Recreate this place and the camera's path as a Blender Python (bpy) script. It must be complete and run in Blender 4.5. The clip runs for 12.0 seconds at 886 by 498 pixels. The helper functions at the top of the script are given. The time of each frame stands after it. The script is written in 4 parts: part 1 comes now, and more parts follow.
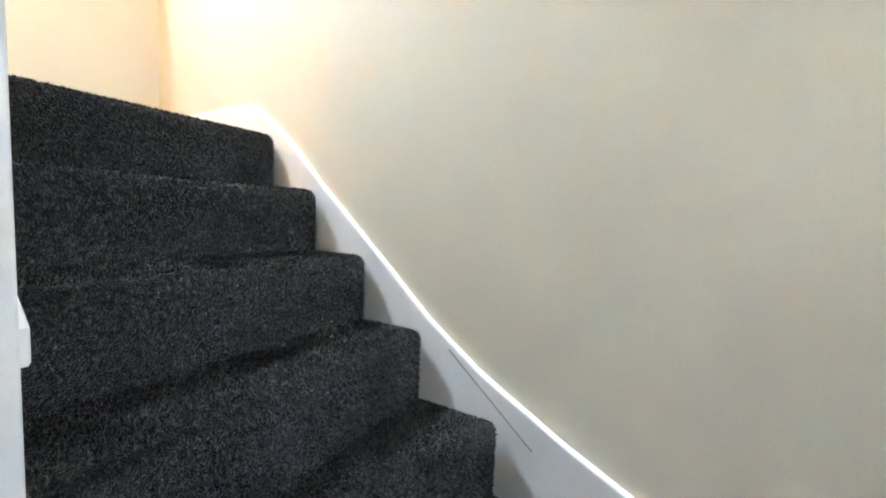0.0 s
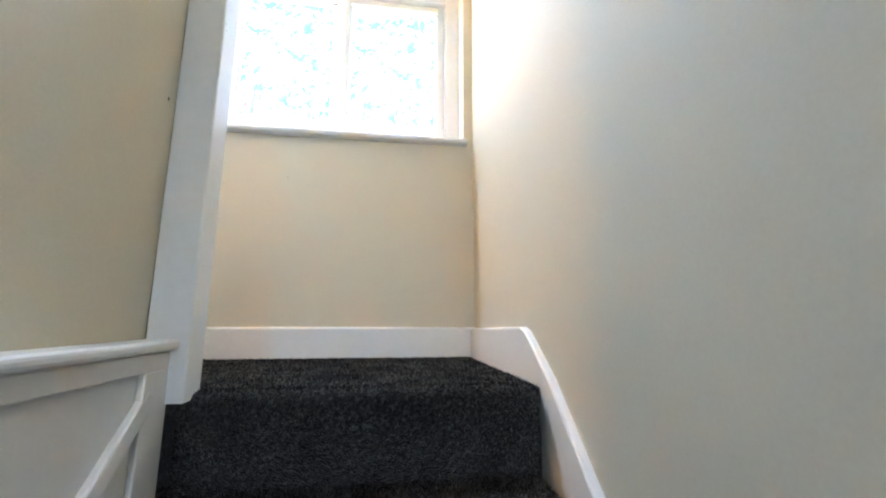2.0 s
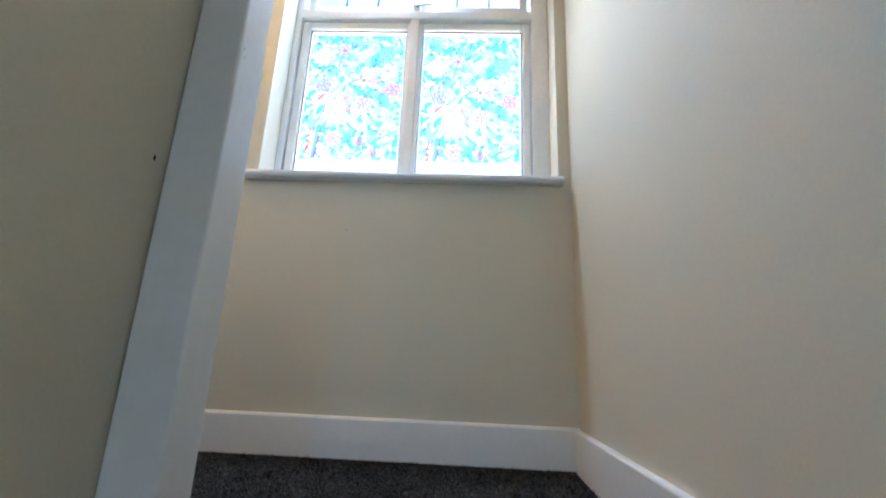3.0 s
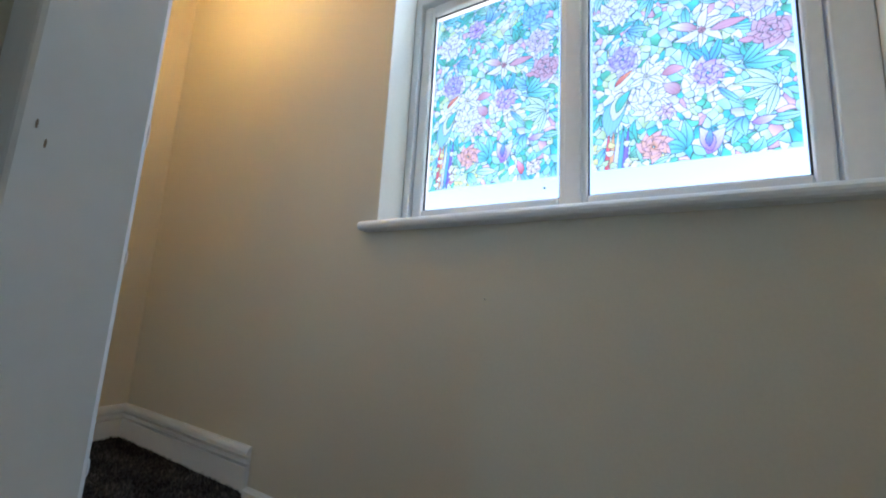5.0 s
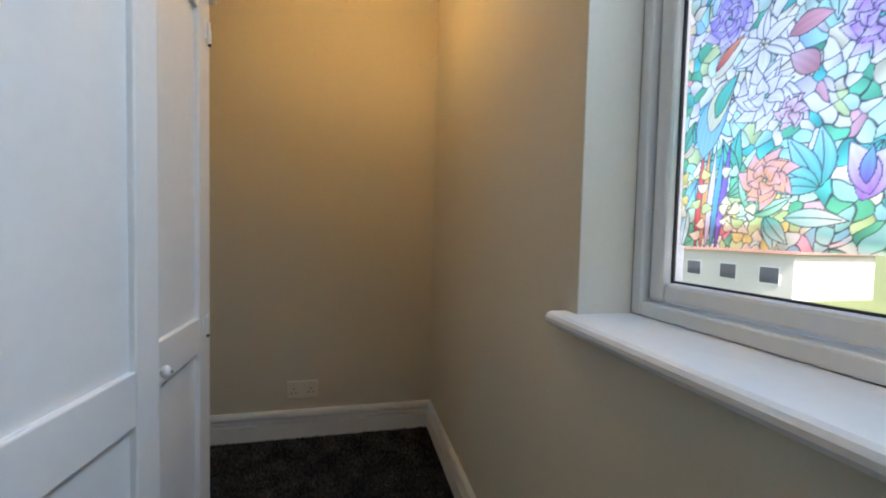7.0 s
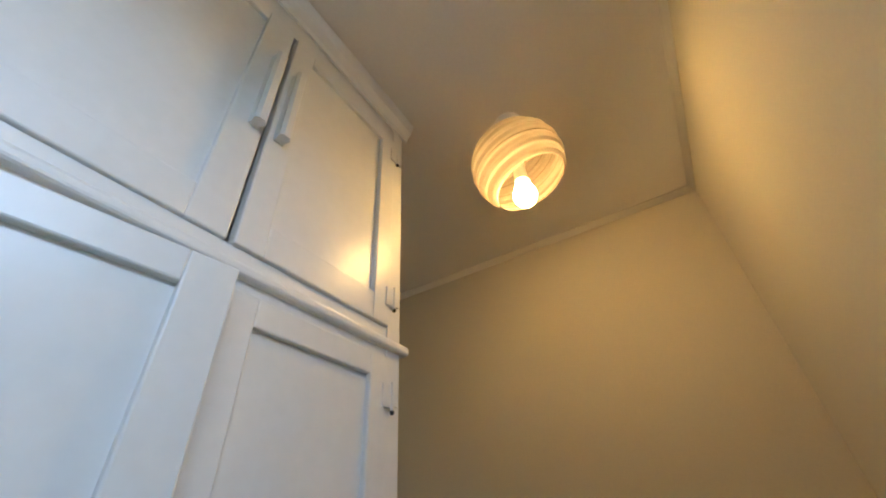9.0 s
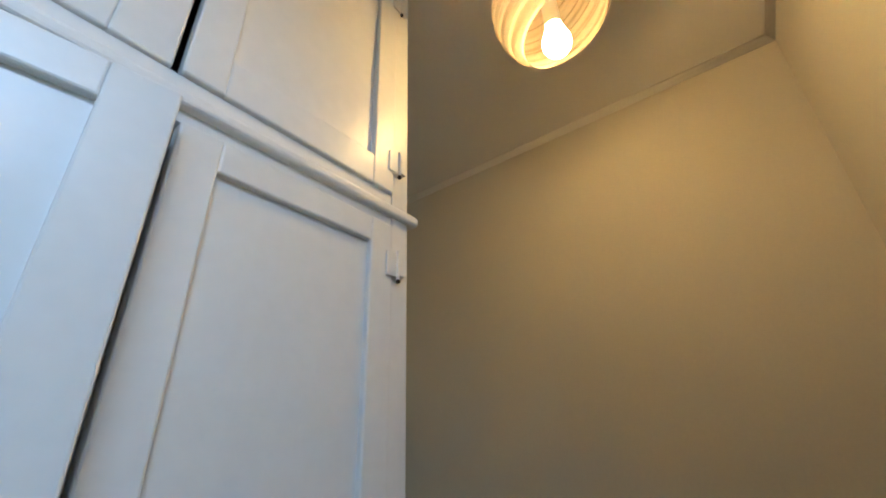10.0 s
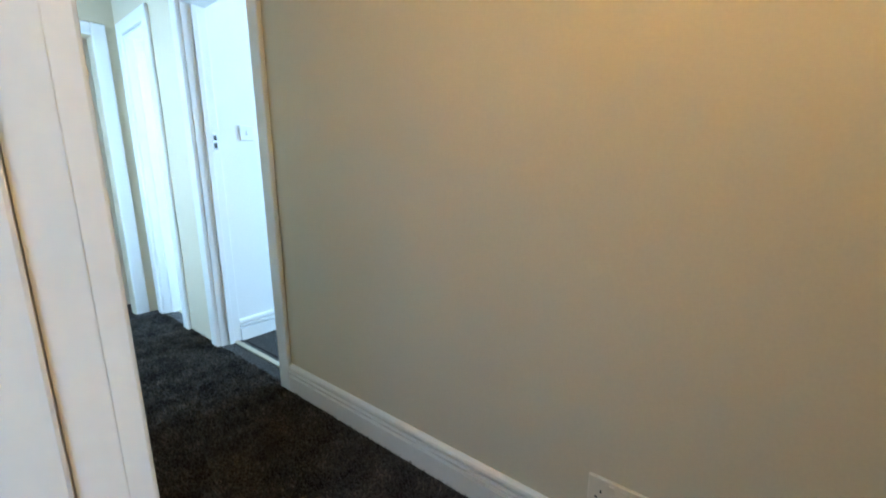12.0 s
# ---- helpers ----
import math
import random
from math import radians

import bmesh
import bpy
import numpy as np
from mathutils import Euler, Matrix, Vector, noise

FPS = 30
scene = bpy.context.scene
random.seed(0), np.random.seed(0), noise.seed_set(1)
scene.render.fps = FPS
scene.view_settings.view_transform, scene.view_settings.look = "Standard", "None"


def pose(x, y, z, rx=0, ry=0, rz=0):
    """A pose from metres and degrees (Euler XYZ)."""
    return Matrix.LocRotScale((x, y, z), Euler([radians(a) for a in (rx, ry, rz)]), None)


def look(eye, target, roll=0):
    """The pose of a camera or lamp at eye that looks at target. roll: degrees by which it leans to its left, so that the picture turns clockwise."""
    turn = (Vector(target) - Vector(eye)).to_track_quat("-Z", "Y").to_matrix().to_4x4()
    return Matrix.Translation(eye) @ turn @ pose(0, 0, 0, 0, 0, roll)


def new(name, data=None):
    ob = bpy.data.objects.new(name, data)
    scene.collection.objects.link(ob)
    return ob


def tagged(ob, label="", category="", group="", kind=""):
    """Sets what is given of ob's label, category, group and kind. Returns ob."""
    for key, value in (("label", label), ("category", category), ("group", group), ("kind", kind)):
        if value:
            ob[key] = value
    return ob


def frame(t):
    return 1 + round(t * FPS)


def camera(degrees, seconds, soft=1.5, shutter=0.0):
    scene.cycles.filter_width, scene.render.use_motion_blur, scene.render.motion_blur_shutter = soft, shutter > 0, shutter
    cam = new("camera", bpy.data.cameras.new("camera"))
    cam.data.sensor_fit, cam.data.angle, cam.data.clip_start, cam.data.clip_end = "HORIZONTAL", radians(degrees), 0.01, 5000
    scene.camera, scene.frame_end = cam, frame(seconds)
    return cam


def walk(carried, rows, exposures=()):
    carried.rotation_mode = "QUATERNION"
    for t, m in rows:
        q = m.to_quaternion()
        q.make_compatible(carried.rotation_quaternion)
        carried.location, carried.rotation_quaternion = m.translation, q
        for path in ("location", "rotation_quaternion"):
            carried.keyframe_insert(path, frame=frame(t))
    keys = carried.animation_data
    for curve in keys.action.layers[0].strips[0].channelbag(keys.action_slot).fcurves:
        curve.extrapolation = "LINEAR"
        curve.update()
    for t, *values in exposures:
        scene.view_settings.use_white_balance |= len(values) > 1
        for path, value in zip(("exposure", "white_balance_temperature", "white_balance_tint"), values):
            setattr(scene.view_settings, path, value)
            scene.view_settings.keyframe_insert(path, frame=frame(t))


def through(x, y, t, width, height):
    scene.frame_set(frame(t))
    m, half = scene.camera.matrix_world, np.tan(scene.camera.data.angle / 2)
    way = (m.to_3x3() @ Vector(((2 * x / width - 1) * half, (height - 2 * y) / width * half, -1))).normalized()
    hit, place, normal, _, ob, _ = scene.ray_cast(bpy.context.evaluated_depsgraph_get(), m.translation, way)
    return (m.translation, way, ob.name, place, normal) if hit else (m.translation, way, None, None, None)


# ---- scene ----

LENS = 96.0
cam = camera(LENS, 12.0, soft=2.0)
PATH = [
    (0.0, (-0.987, -2.053, -0.262), (0.758, -1.088, -0.422), 2.5),
    (0.5, (-0.769, -2.025, -0.221), (0.62, -0.593, -0.357), 1.5),
    (1.0, (-0.585, -1.899, -0.096), (0.417, -0.17, -0.018), 0.3),
    (1.5, (-0.481, -1.81, -0.032), (0.171, 0.071, 0.163), 0.4),
    (2.0, (-0.396, -1.759, 0.15), (-0.115, 0.191, 0.494), 0.2),
    (2.5, (-0.391, -1.614, 0.195), (-0.34, 0.333, 0.647), 1.6),
    (2.7, (-0.402, -1.53, 0.264), (-0.411, 0.416, 0.726), 2.2),
    (4.3, (-0.42, -1.115, 0.591), (-1.017, 0.727, 1.092), 2.0),
    (4.5, (-0.404, -1.06, 0.622), (-1.145, 0.714, 1.163), 3.2),
    (5.0, (-0.416, -0.935, 0.724), (-1.42, 0.765, 1.036), 3.3),
    (5.5, (-0.394, -0.847, 0.853), (-1.663, 0.692, 1.0), 3.4),
    (6.0, (-0.477, -0.693, 0.924), (-2.023, 0.575, 0.955), 3.6),
    (6.3, (-0.494, -0.658, 1.021), (-2.173, 0.429, 0.977), 2.8),
    (6.5, (-0.504, -0.650, 1.045), (-2.244, 0.330, 0.972), 2.6),
    (7.0, (-0.524, -0.430, 1.137), (-2.468, 0.025, 1.050), 1.4),
    (7.1, (-0.53, -0.377, 1.16), (-2.5, -0.035, 1.113), 1.2),
    (7.5, (-0.543, -0.298, 1.275), (-2.542, -0.352, 1.321), 0.1),
    (7.7, (-0.562, -0.292, 1.313), (-2.548, -0.493, 1.430), -0.3),
    (9.3, (-1.13, -0.296, 1.395), (-2.418, -1.148, 2.666), -3.7),
    (9.5, (-1.158, -0.293, 1.393), (-2.427, -1.179, 2.659), -3.9),
    (9.7, (-1.173, -0.303, 1.386), (-2.502, -1.269, 2.526), -3.0),
    (10.0, (-1.193, -0.334, 1.362), (-2.66, -1.422, 2.179), -2.0),
    (10.5, (-1.247, -0.346, 1.286), (-2.873, -1.493, 1.493), -1.6),
    (10.9, (-1.287, -0.299, 1.251), (-2.97, -1.36, 1.049), -0.9),
    (11.5, (-1.463, -0.371, 1.180), (-3.139, -1.369, 0.780), -0.8),
    (11.7, (-1.545, -0.427, 1.169), (-3.196, -1.48, 0.762), -0.2),
    (12.0, (-1.628, -0.459, 1.159), (-3.168, -1.671, 0.765), -0.3),
]
EXPOSURE = [
    (0.0, 5.15, 7200, 19), (0.5, 4.85, 7200, 20), (1.0, 4.4, 6900, 18), (1.5, 4.15, 6700, 18), (2.0, 3.9, 6500, 18), (2.5, 3.4, 6100, 16),
    (4.3, 2.0, 5800, 14), (5.0, 2.05, 5800, 13), (6.0, 1.95, 5800, 14), (6.5, 1.75, 5900, 15), (7.0, 1.45, 6300, 15), (7.5, 1.35, 6900, 17), (9.5, 1.05, 5600, 10),
    (10.0, 1.2, 5500, 9), (10.5, 1.65, 6100, 11), (11.0, 2.25, 6100, 10), (11.5, 2.65, 6000, 9), (12.0, 2.6, 5800, 9)]
walk(cam, [(t, look(e, a, r)) for t, e, a, r in PATH], EXPOSURE)

# ---- world and sun ----
world = bpy.data.worlds.new("world")
scene.world = world
world.use_nodes = True
wn = world.node_tree.nodes
sky = wn.new("ShaderNodeTexSky")
sky.sky_type = "NISHITA"
sky.sun_disc = False
sky.sun_elevation = radians(48)
sky.sun_rotation = radians(98)
sky.air_density, sky.dust_density = 1.0, 2.0
wn["Background"].inputs["Strength"].default_value = 0.15
world.node_tree.links.new(sky.outputs[0], wn["Background"].inputs["Color"])
sun = new("sun", bpy.data.lights.new("sun", "SUN"))
sun.data.energy, sun.data.angle, sun.data.color = 5.0, radians(0.6), (1.0, 0.95, 0.88)
sun.matrix_world = look((9, -1.2, 10), (0, 0, 0))


def area_light(name, eye, target, w, h, power, colour=(0.50, 0.76, 1.0)):
    ob = new(name, bpy.data.lights.new(name, "AREA"))
    ob.data.shape, ob.data.size, ob.data.size_y = "RECTANGLE", w, h
    ob.data.energy, ob.data.color = power, colour
    ob.matrix_world = look(eye, target)
    return ob


# lamp powers; the last is the fill added at the stairwell's end
ROOM_LIGHT, END_LIGHT, SIDE_LIGHT, LAMP_GLOW, STAIR_END_FILL = 20, 150, 7, 67, 0.2
# daylight from the upper lights of the stair window
area_light("stair_window_light", (-0.76, 0.100, 2.155), (-0.76, -0.70, 1.0), 0.60, 0.26, 2.5, (0.60, 0.78, 1.0)).data.spread = radians(120)


# ---- materials ----
def material(name):
    m = bpy.data.materials.new(name)
    m.use_nodes = True
    return m, m.node_tree.nodes, m.node_tree.links, m.node_tree.nodes["Principled BSDF"]


def surface(name, low, high, rough=0.5, grain=60.0, bump=0.1, patch=2.0, metal=0.0, rough_var=0.1, distance=0.002, gloss=0.5):
    """Two scales of colour variation, fine relief, uneven gloss."""
    m, n, l, b = material(name)
    co = n.new("ShaderNodeTexCoord")
    fine, wide = n.new("ShaderNodeTexNoise"), n.new("ShaderNodeTexNoise")
    fine.inputs["Scale"].default_value, fine.inputs["Detail"].default_value = grain, 6
    wide.inputs["Scale"].default_value, wide.inputs["Detail"].default_value = patch, 4
    mix = n.new("ShaderNodeMath")
    mix.operation = "MULTIPLY_ADD"
    mix.inputs[1].default_value = 0.45
    half = n.new("ShaderNodeMath")
    half.operation = "MULTIPLY"
    half.inputs[1].default_value = 0.55
    ramp = n.new("ShaderNodeValToRGB")
    ramp.color_ramp.elements[0].position, ramp.color_ramp.elements[1].position = 0.3, 0.7
    ramp.color_ramp.elements[0].color, ramp.color_ramp.elements[1].color = (*low, 1), (*high, 1)
    for t in (fine, wide):
        l.new(co.outputs["Object"], t.inputs["Vector"])
    l.new(wide.outputs["Fac"], half.inputs[0])
    l.new(fine.outputs["Fac"], mix.inputs[0])
    l.new(half.outputs[0], mix.inputs[2])
    l.new(mix.outputs[0], ramp.inputs["Fac"])
    l.new(ramp.outputs["Color"], b.inputs["Base Color"])
    rr = n.new("ShaderNodeMapRange")
    rr.inputs["To Min"].default_value, rr.inputs["To Max"].default_value = rough - rough_var, rough + rough_var
    l.new(wide.outputs["Fac"], rr.inputs["Value"])
    l.new(rr.outputs[0], b.inputs["Roughness"])
    b.inputs["Metallic"].default_value = metal
    b.inputs["Specular IOR Level"].default_value = gloss
    bp = n.new("ShaderNodeBump")
    bp.inputs["Strength"].default_value, bp.inputs["Distance"].default_value = bump, distance
    l.new(fine.outputs["Fac"], bp.inputs["Height"])
    l.new(bp.outputs["Normal"], b.inputs["Normal"])
    return m


def carpet_material(name, dark, mid, light):
    m, n, l, b = material(name)
    co = n.new("ShaderNodeTexCoord")
    cell, cloud = n.new("ShaderNodeTexVoronoi"), n.new("ShaderNodeTexNoise")
    tuft = n.new("ShaderNodeTexNoise")
    cell.inputs["Scale"].default_value = 260
    tuft.inputs["Scale"].default_value, tuft.inputs["Detail"].default_value = 110, 6
    cloud.inputs["Scale"].default_value, cloud.inputs["Detail"].default_value = 9, 5
    for t in (cell, cloud, tuft):
        l.new(co.outputs["Object"], t.inputs["Vector"])
    ramp = n.new("ShaderNodeValToRGB")
    ramp.color_ramp.elements[0].position, ramp.color_ramp.elements[1].position = 0.32, 0.75
    ramp.color_ramp.elements[0].color, ramp.color_ramp.elements[1].color = (*dark, 1), (*light, 1)
    ramp.color_ramp.elements.new(0.52).color = (*mid, 1)
    mixer = n.new("ShaderNodeMix")
    mixer.data_type = "RGBA"
    mixer.blend_type = "MULTIPLY"
    mixer.inputs["Factor"].default_value = 0.7
    cr = n.new("ShaderNodeValToRGB")
    cr.color_ramp.elements[0].position, cr.color_ramp.elements[1].position = 0.3, 0.7
    cr.color_ramp.elements[0].color, cr.color_ramp.elements[1].color = (0.55, 0.55, 0.55, 1), (1, 1, 1, 1)
    l.new(tuft.outputs["Fac"], ramp.inputs["Fac"])
    l.new(cloud.outputs["Fac"], cr.inputs["Fac"])
    l.new(ramp.outputs["Color"], mixer.inputs[6])
    l.new(cr.outputs["Color"], mixer.inputs[7])
    l.new(mixer.outputs[2], b.inputs["Base Color"])
    b.inputs["Roughness"].default_value = 1.0
    b.inputs["Specular IOR Level"].default_value = 0.05
    b.inputs["Sheen Weight"].default_value = 0.15
    b.inputs["Sheen Roughness"].default_value = 0.5
    add = n.new("ShaderNodeMath")
    l.new(tuft.outputs["Fac"], add.inputs[0])
    l.new(cell.outputs["Distance"], add.inputs[1])
    bp = n.new("ShaderNodeBump")
    bp.inputs["Strength"].default_value, bp.inputs["Distance"].default_value = 1.0, 0.006
    l.new(add.outputs[0], bp.inputs["Height"])
    l.new(bp.outputs["Normal"], b.inputs["Normal"])
    return m


def sheet_material(name, colour, through, back=0.15, deep=None):
    """Thin coloured sheet: part of the light passes, part scatters on the far side."""
    m, n, l, b = material(name)
    out = n["Material Output"]
    n.remove(b)
    geo = n.new("ShaderNodeNewGeometry")
    tint = n.new("ShaderNodeMix")
    tint.data_type = "RGBA"
    tint.inputs[6].default_value = (*colour, 1)
    tint.inputs[7].default_value = (*(deep or [c * 0.75 for c in colour]), 1)
    l.new(geo.outputs["Random Per Island"], tint.inputs["Factor"])
    clear, milky, gloss = n.new("ShaderNodeBsdfTransparent"), n.new("ShaderNodeBsdfTranslucent"), n.new("ShaderNodeBsdfDiffuse")
    for s in (clear, milky, gloss):
        l.new(tint.outputs[2], s.inputs["Color"])
    a, c = n.new("ShaderNodeMixShader"), n.new("ShaderNodeMixShader")
    a.inputs[0].default_value, c.inputs[0].default_value = 1 - through, back
    l.new(clear.outputs[0], a.inputs[1])
    l.new(milky.outputs[0], a.inputs[2])
    l.new(a.outputs[0], c.inputs[1])
    l.new(gloss.outputs[0], c.inputs[2])
    l.new(c.outputs[0], out.inputs["Surface"])
    return m


def glow(name, colour, strength):
    m, n, l, b = material(name)
    b.inputs["Base Color"].default_value = (*colour, 1)
    b.inputs["Emission Color"].default_value = (*colour, 1)
    b.inputs["Emission Strength"].default_value = strength
    return m


M_WALL = surface("cream_emulsion", (0.62, 0.56, 0.435), (0.67, 0.61, 0.48), 0.75, 140, 0.12, 1.3, gloss=0.3)
M_CEIL = surface("ceiling_emulsion", (0.72, 0.68, 0.60), (0.77, 0.74, 0.66), 0.8, 120, 0.15, 1.5, gloss=0.3)
M_GLOSSWHITE = surface("white_gloss_paint", (0.76, 0.75, 0.72), (0.82, 0.81, 0.79), 0.35, 45, 0.08, 3.0, distance=0.001)
M_FRAME = surface("white_window_paint", (0.74, 0.74, 0.72), (0.81, 0.81, 0.79), 0.4, 50, 0.06, 4.0, distance=0.001)
M_COOLWHITE = surface("white_wall_paint", (0.76, 0.77, 0.77), (0.82, 0.83, 0.83), 0.6, 90, 0.08, 2.0)
M_CARPET = carpet_material("charcoal_carpet", (0.008, 0.008, 0.008), (0.034, 0.032, 0.030), (0.12, 0.112, 0.104))


def pile_material(name, dark, light, wear=9.0):
    """Yarn ends, each its own tone, darker and lighter in patches where the pile lies flat."""
    m, n, l, b = material(name)
    geo, ramp, co = n.new("ShaderNodeNewGeometry"), n.new("ShaderNodeValToRGB"), n.new("ShaderNodeTexCoord")
    ramp.color_ramp.elements[0].color, ramp.color_ramp.elements[1].color = (*dark, 1), (*light, 1)
    ramp.color_ramp.elements[0].position = 0.60
    patch, spread, mixer = n.new("ShaderNodeTexNoise"), n.new("ShaderNodeMapRange"), n.new("ShaderNodeMix")
    patch.inputs["Scale"].default_value, patch.inputs["Detail"].default_value = wear, 5
    spread.inputs["From Min"].default_value, spread.inputs["From Max"].default_value = 0.36, 0.64
    spread.inputs["To Min"].default_value, spread.inputs["To Max"].default_value = 0.25, 1.15
    mixer.data_type, mixer.blend_type = "RGBA", "MULTIPLY"
    mixer.inputs["Factor"].default_value = 1.0
    l.new(co.outputs["Object"], patch.inputs["Vector"])
    l.new(patch.outputs["Fac"], spread.inputs["Value"])
    l.new(geo.outputs["Random Per Island"], ramp.inputs["Fac"])
    l.new(ramp.outputs["Color"], mixer.inputs[6])
    l.new(spread.outputs[0], mixer.inputs[7])
    l.new(mixer.outputs[2], b.inputs["Base Color"])
    b.inputs["Roughness"].default_value = 0.8
    b.inputs["Specular IOR Level"].default_value = 0.15
    return m


M_PILE = pile_material("carpet_pile", (0.046, 0.041, 0.036), (0.24, 0.208, 0.172))
M_STAIRPILE = pile_material("stair_carpet_pile", (0.016, 0.0152, 0.0145), (0.21, 0.197, 0.18))
M_REVEAL = surface("cream_reveal_paint", (0.70, 0.66, 0.56), (0.75, 0.71, 0.62), 0.6, 90, 0.1, 3.0)
M_PLASTIC = surface("cream_socket_plastic", (0.72, 0.66, 0.55), (0.78, 0.72, 0.61), 0.35, 80, 0.02, 5.0)
M_HOLE = surface("dark_hole", (0.01, 0.01, 0.01), (0.02, 0.02, 0.02), 0.8, 50, 0.0, 5.0)
M_METAL = surface("chrome_metal", (0.55, 0.55, 0.55), (0.65, 0.65, 0.65), 0.2, 80, 0.03, 5.0, metal=1.0, rough_var=0.08)
M_BRASS = surface("brass_strip", (0.55, 0.5, 0.38), (0.66, 0.6, 0.46), 0.35, 80, 0.03, 5.0, metal=0.8)
M_RUBBER = surface("black_seal", (0.015, 0.015, 0.018), (0.03, 0.03, 0.03), 0.6, 60, 0.05, 5.0)
M_PAPER = sheet_material("rice_paper", (0.50, 0.425, 0.325), 0.02, 0.62)
M_WIRE = surface("pale_wire", (0.22, 0.16, 0.10), (0.3, 0.23, 0.15), 0.6, 60, 0.05, 5.0)
M_BULB = glow("bulb_glass", (1.0, 0.60, 0.19), LAMP_GLOW)
M_ASPHALT = surface("asphalt", (0.045, 0.045, 0.047), (0.07, 0.07, 0.07), 0.9, 30, 0.3, 0.4)
M_GRASS = surface("grass", (0.09, 0.12, 0.035), (0.16, 0.18, 0.06), 0.9, 12, 0.5, 0.5)
M_RENDER = surface("house_render", (0.6, 0.57, 0.5), (0.7, 0.66, 0.6), 0.8, 10, 0.2, 0.4)
M_ROOF = surface("pink_roof_tiles", (0.20, 0.10, 0.075), (0.29, 0.155, 0.115), 0.8, 8, 0.4, 0.7)
M_DARKGLASS = surface("house_window_glass", (0.05, 0.06, 0.08), (0.1, 0.11, 0.13), 0.1, 5, 0.0, 0.5)
M_LEAF = surface("hedge_leaf", (0.04, 0.07, 0.025), (0.08, 0.12, 0.04), 0.7, 9, 0.3, 0.8)


def clear_glass():
    m, n, l, b = material("clear_glass")
    out = n["Material Output"]
    n.remove(b)
    t, g, mx, fr = n.new("ShaderNodeBsdfTransparent"), n.new("ShaderNodeBsdfGlossy"), n.new("ShaderNodeMixShader"), n.new("ShaderNodeLayerWeight")
    g.inputs["Roughness"].default_value = 0.02
    fr.inputs["Blend"].default_value = 0.12
    l.new(fr.outputs["Facing"], mx.inputs[0])
    l.new(t.outputs[0], mx.inputs[1])
    l.new(g.outputs[0], mx.inputs[2])
    l.new(mx.outputs[0], out.inputs["Surface"])
    return m


M_GLASS = clear_glass()


def film_material():
    """Printed film: most of the light passes tinted, the rest is scattered."""
    m, n, l, b = material("printed_film")
    out = n["Material Output"]
    n.remove(b)
    at = n.new("ShaderNodeAttribute")
    at.attribute_name = "print"
    clear, milky, soft = n.new("ShaderNodeBsdfTransparent"), n.new("ShaderNodeBsdfTranslucent"), n.new("ShaderNodeBsdfDiffuse")
    for s in (clear, milky, soft):
        l.new(at.outputs["Color"], s.inputs["Color"])
    a, c = n.new("ShaderNodeMixShader"), n.new("ShaderNodeMixShader")
    a.inputs[0].default_value, c.inputs[0].default_value = 0.35, 0.04
    l.new(clear.outputs[0], a.inputs[1])
    l.new(milky.outputs[0], a.inputs[2])
    l.new(a.outputs[0], c.inputs[1])
    l.new(soft.outputs[0], c.inputs[2])
    l.new(c.outputs[0], out.inputs["Surface"])
    return m


M_FILM = film_material()


# ---- mesh helpers ----
def mesh_from(bm, name, mats, smooth=False):
    me = bpy.data.meshes.new(name)
    bm.normal_update()
    bm.to_mesh(me)
    bm.free()
    for m in mats if isinstance(mats, (list, tuple)) else [mats]:
        me.materials.append(m)
    if smooth:
        for p in me.polygons:
            p.use_smooth = True
    return me


def part(name, bm, mat, parent=None, label="", smooth=False):
    ob = new(name, mesh_from(bm, name, mat, smooth))
    if parent is not None:
        ob.parent = parent
    if label:
        ob["label"] = label
    return ob


def structure(name, bm, mat, label, category, smooth=False):
    return tagged(part(name, bm, mat, None, "", smooth), label, category, kind="structure")


def thing(name, at, label, category, group="", kind=""):
    ob = new(name)
    ob.empty_display_size = 0.05
    ob.location = at
    return tagged(ob, label, category, group, kind)


def box(bm, x0, x1, y0, y1, z0, z1, bevel=0.0, seg=2):
    """An axis-aligned block, with rounded edges."""
    r = bmesh.ops.create_cube(bm, size=1.0)
    v = r["verts"]
    for p in v:
        p.co = Vector(((x0 + x1) / 2 + p.co.x * (x1 - x0), (y0 + y1) / 2 + p.co.y * (y1 - y0), (z0 + z1) / 2 + p.co.z * (z1 - z0)))
    if bevel:
        e = list({e for p in v for e in p.link_edges})
        bmesh.ops.bevel(bm, geom=e, offset=bevel, segments=seg, profile=0.5, affect="EDGES", clamp_overlap=True)
    return v


def block(*a, **k):
    bm = bmesh.new()
    box(bm, *a, **k)
    return bm


def prism(bm, outline, to3, depth, bevel=0.0, seg=2):
    """A flat outline, placed by to3(u, v, w), given thickness from w=0 to w=depth."""
    low = [bm.verts.new(to3(u, v, 0)) for u, v in outline]
    top = [bm.verts.new(to3(u, v, depth)) for u, v in outline]
    n = len(outline)
    faces = [bm.faces.new(low), bm.faces.new(top)]
    for i in range(n):
        faces.append(bm.faces.new((low[i], low[(i + 1) % n], top[(i + 1) % n], top[i])))
    bmesh.ops.recalc_face_normals(bm, faces=faces)
    if bevel:
        e = [ed for ed in faces[1].edges]
        bmesh.ops.bevel(bm, geom=e, offset=bevel, segments=seg, profile=0.5, affect="EDGES", clamp_overlap=True)


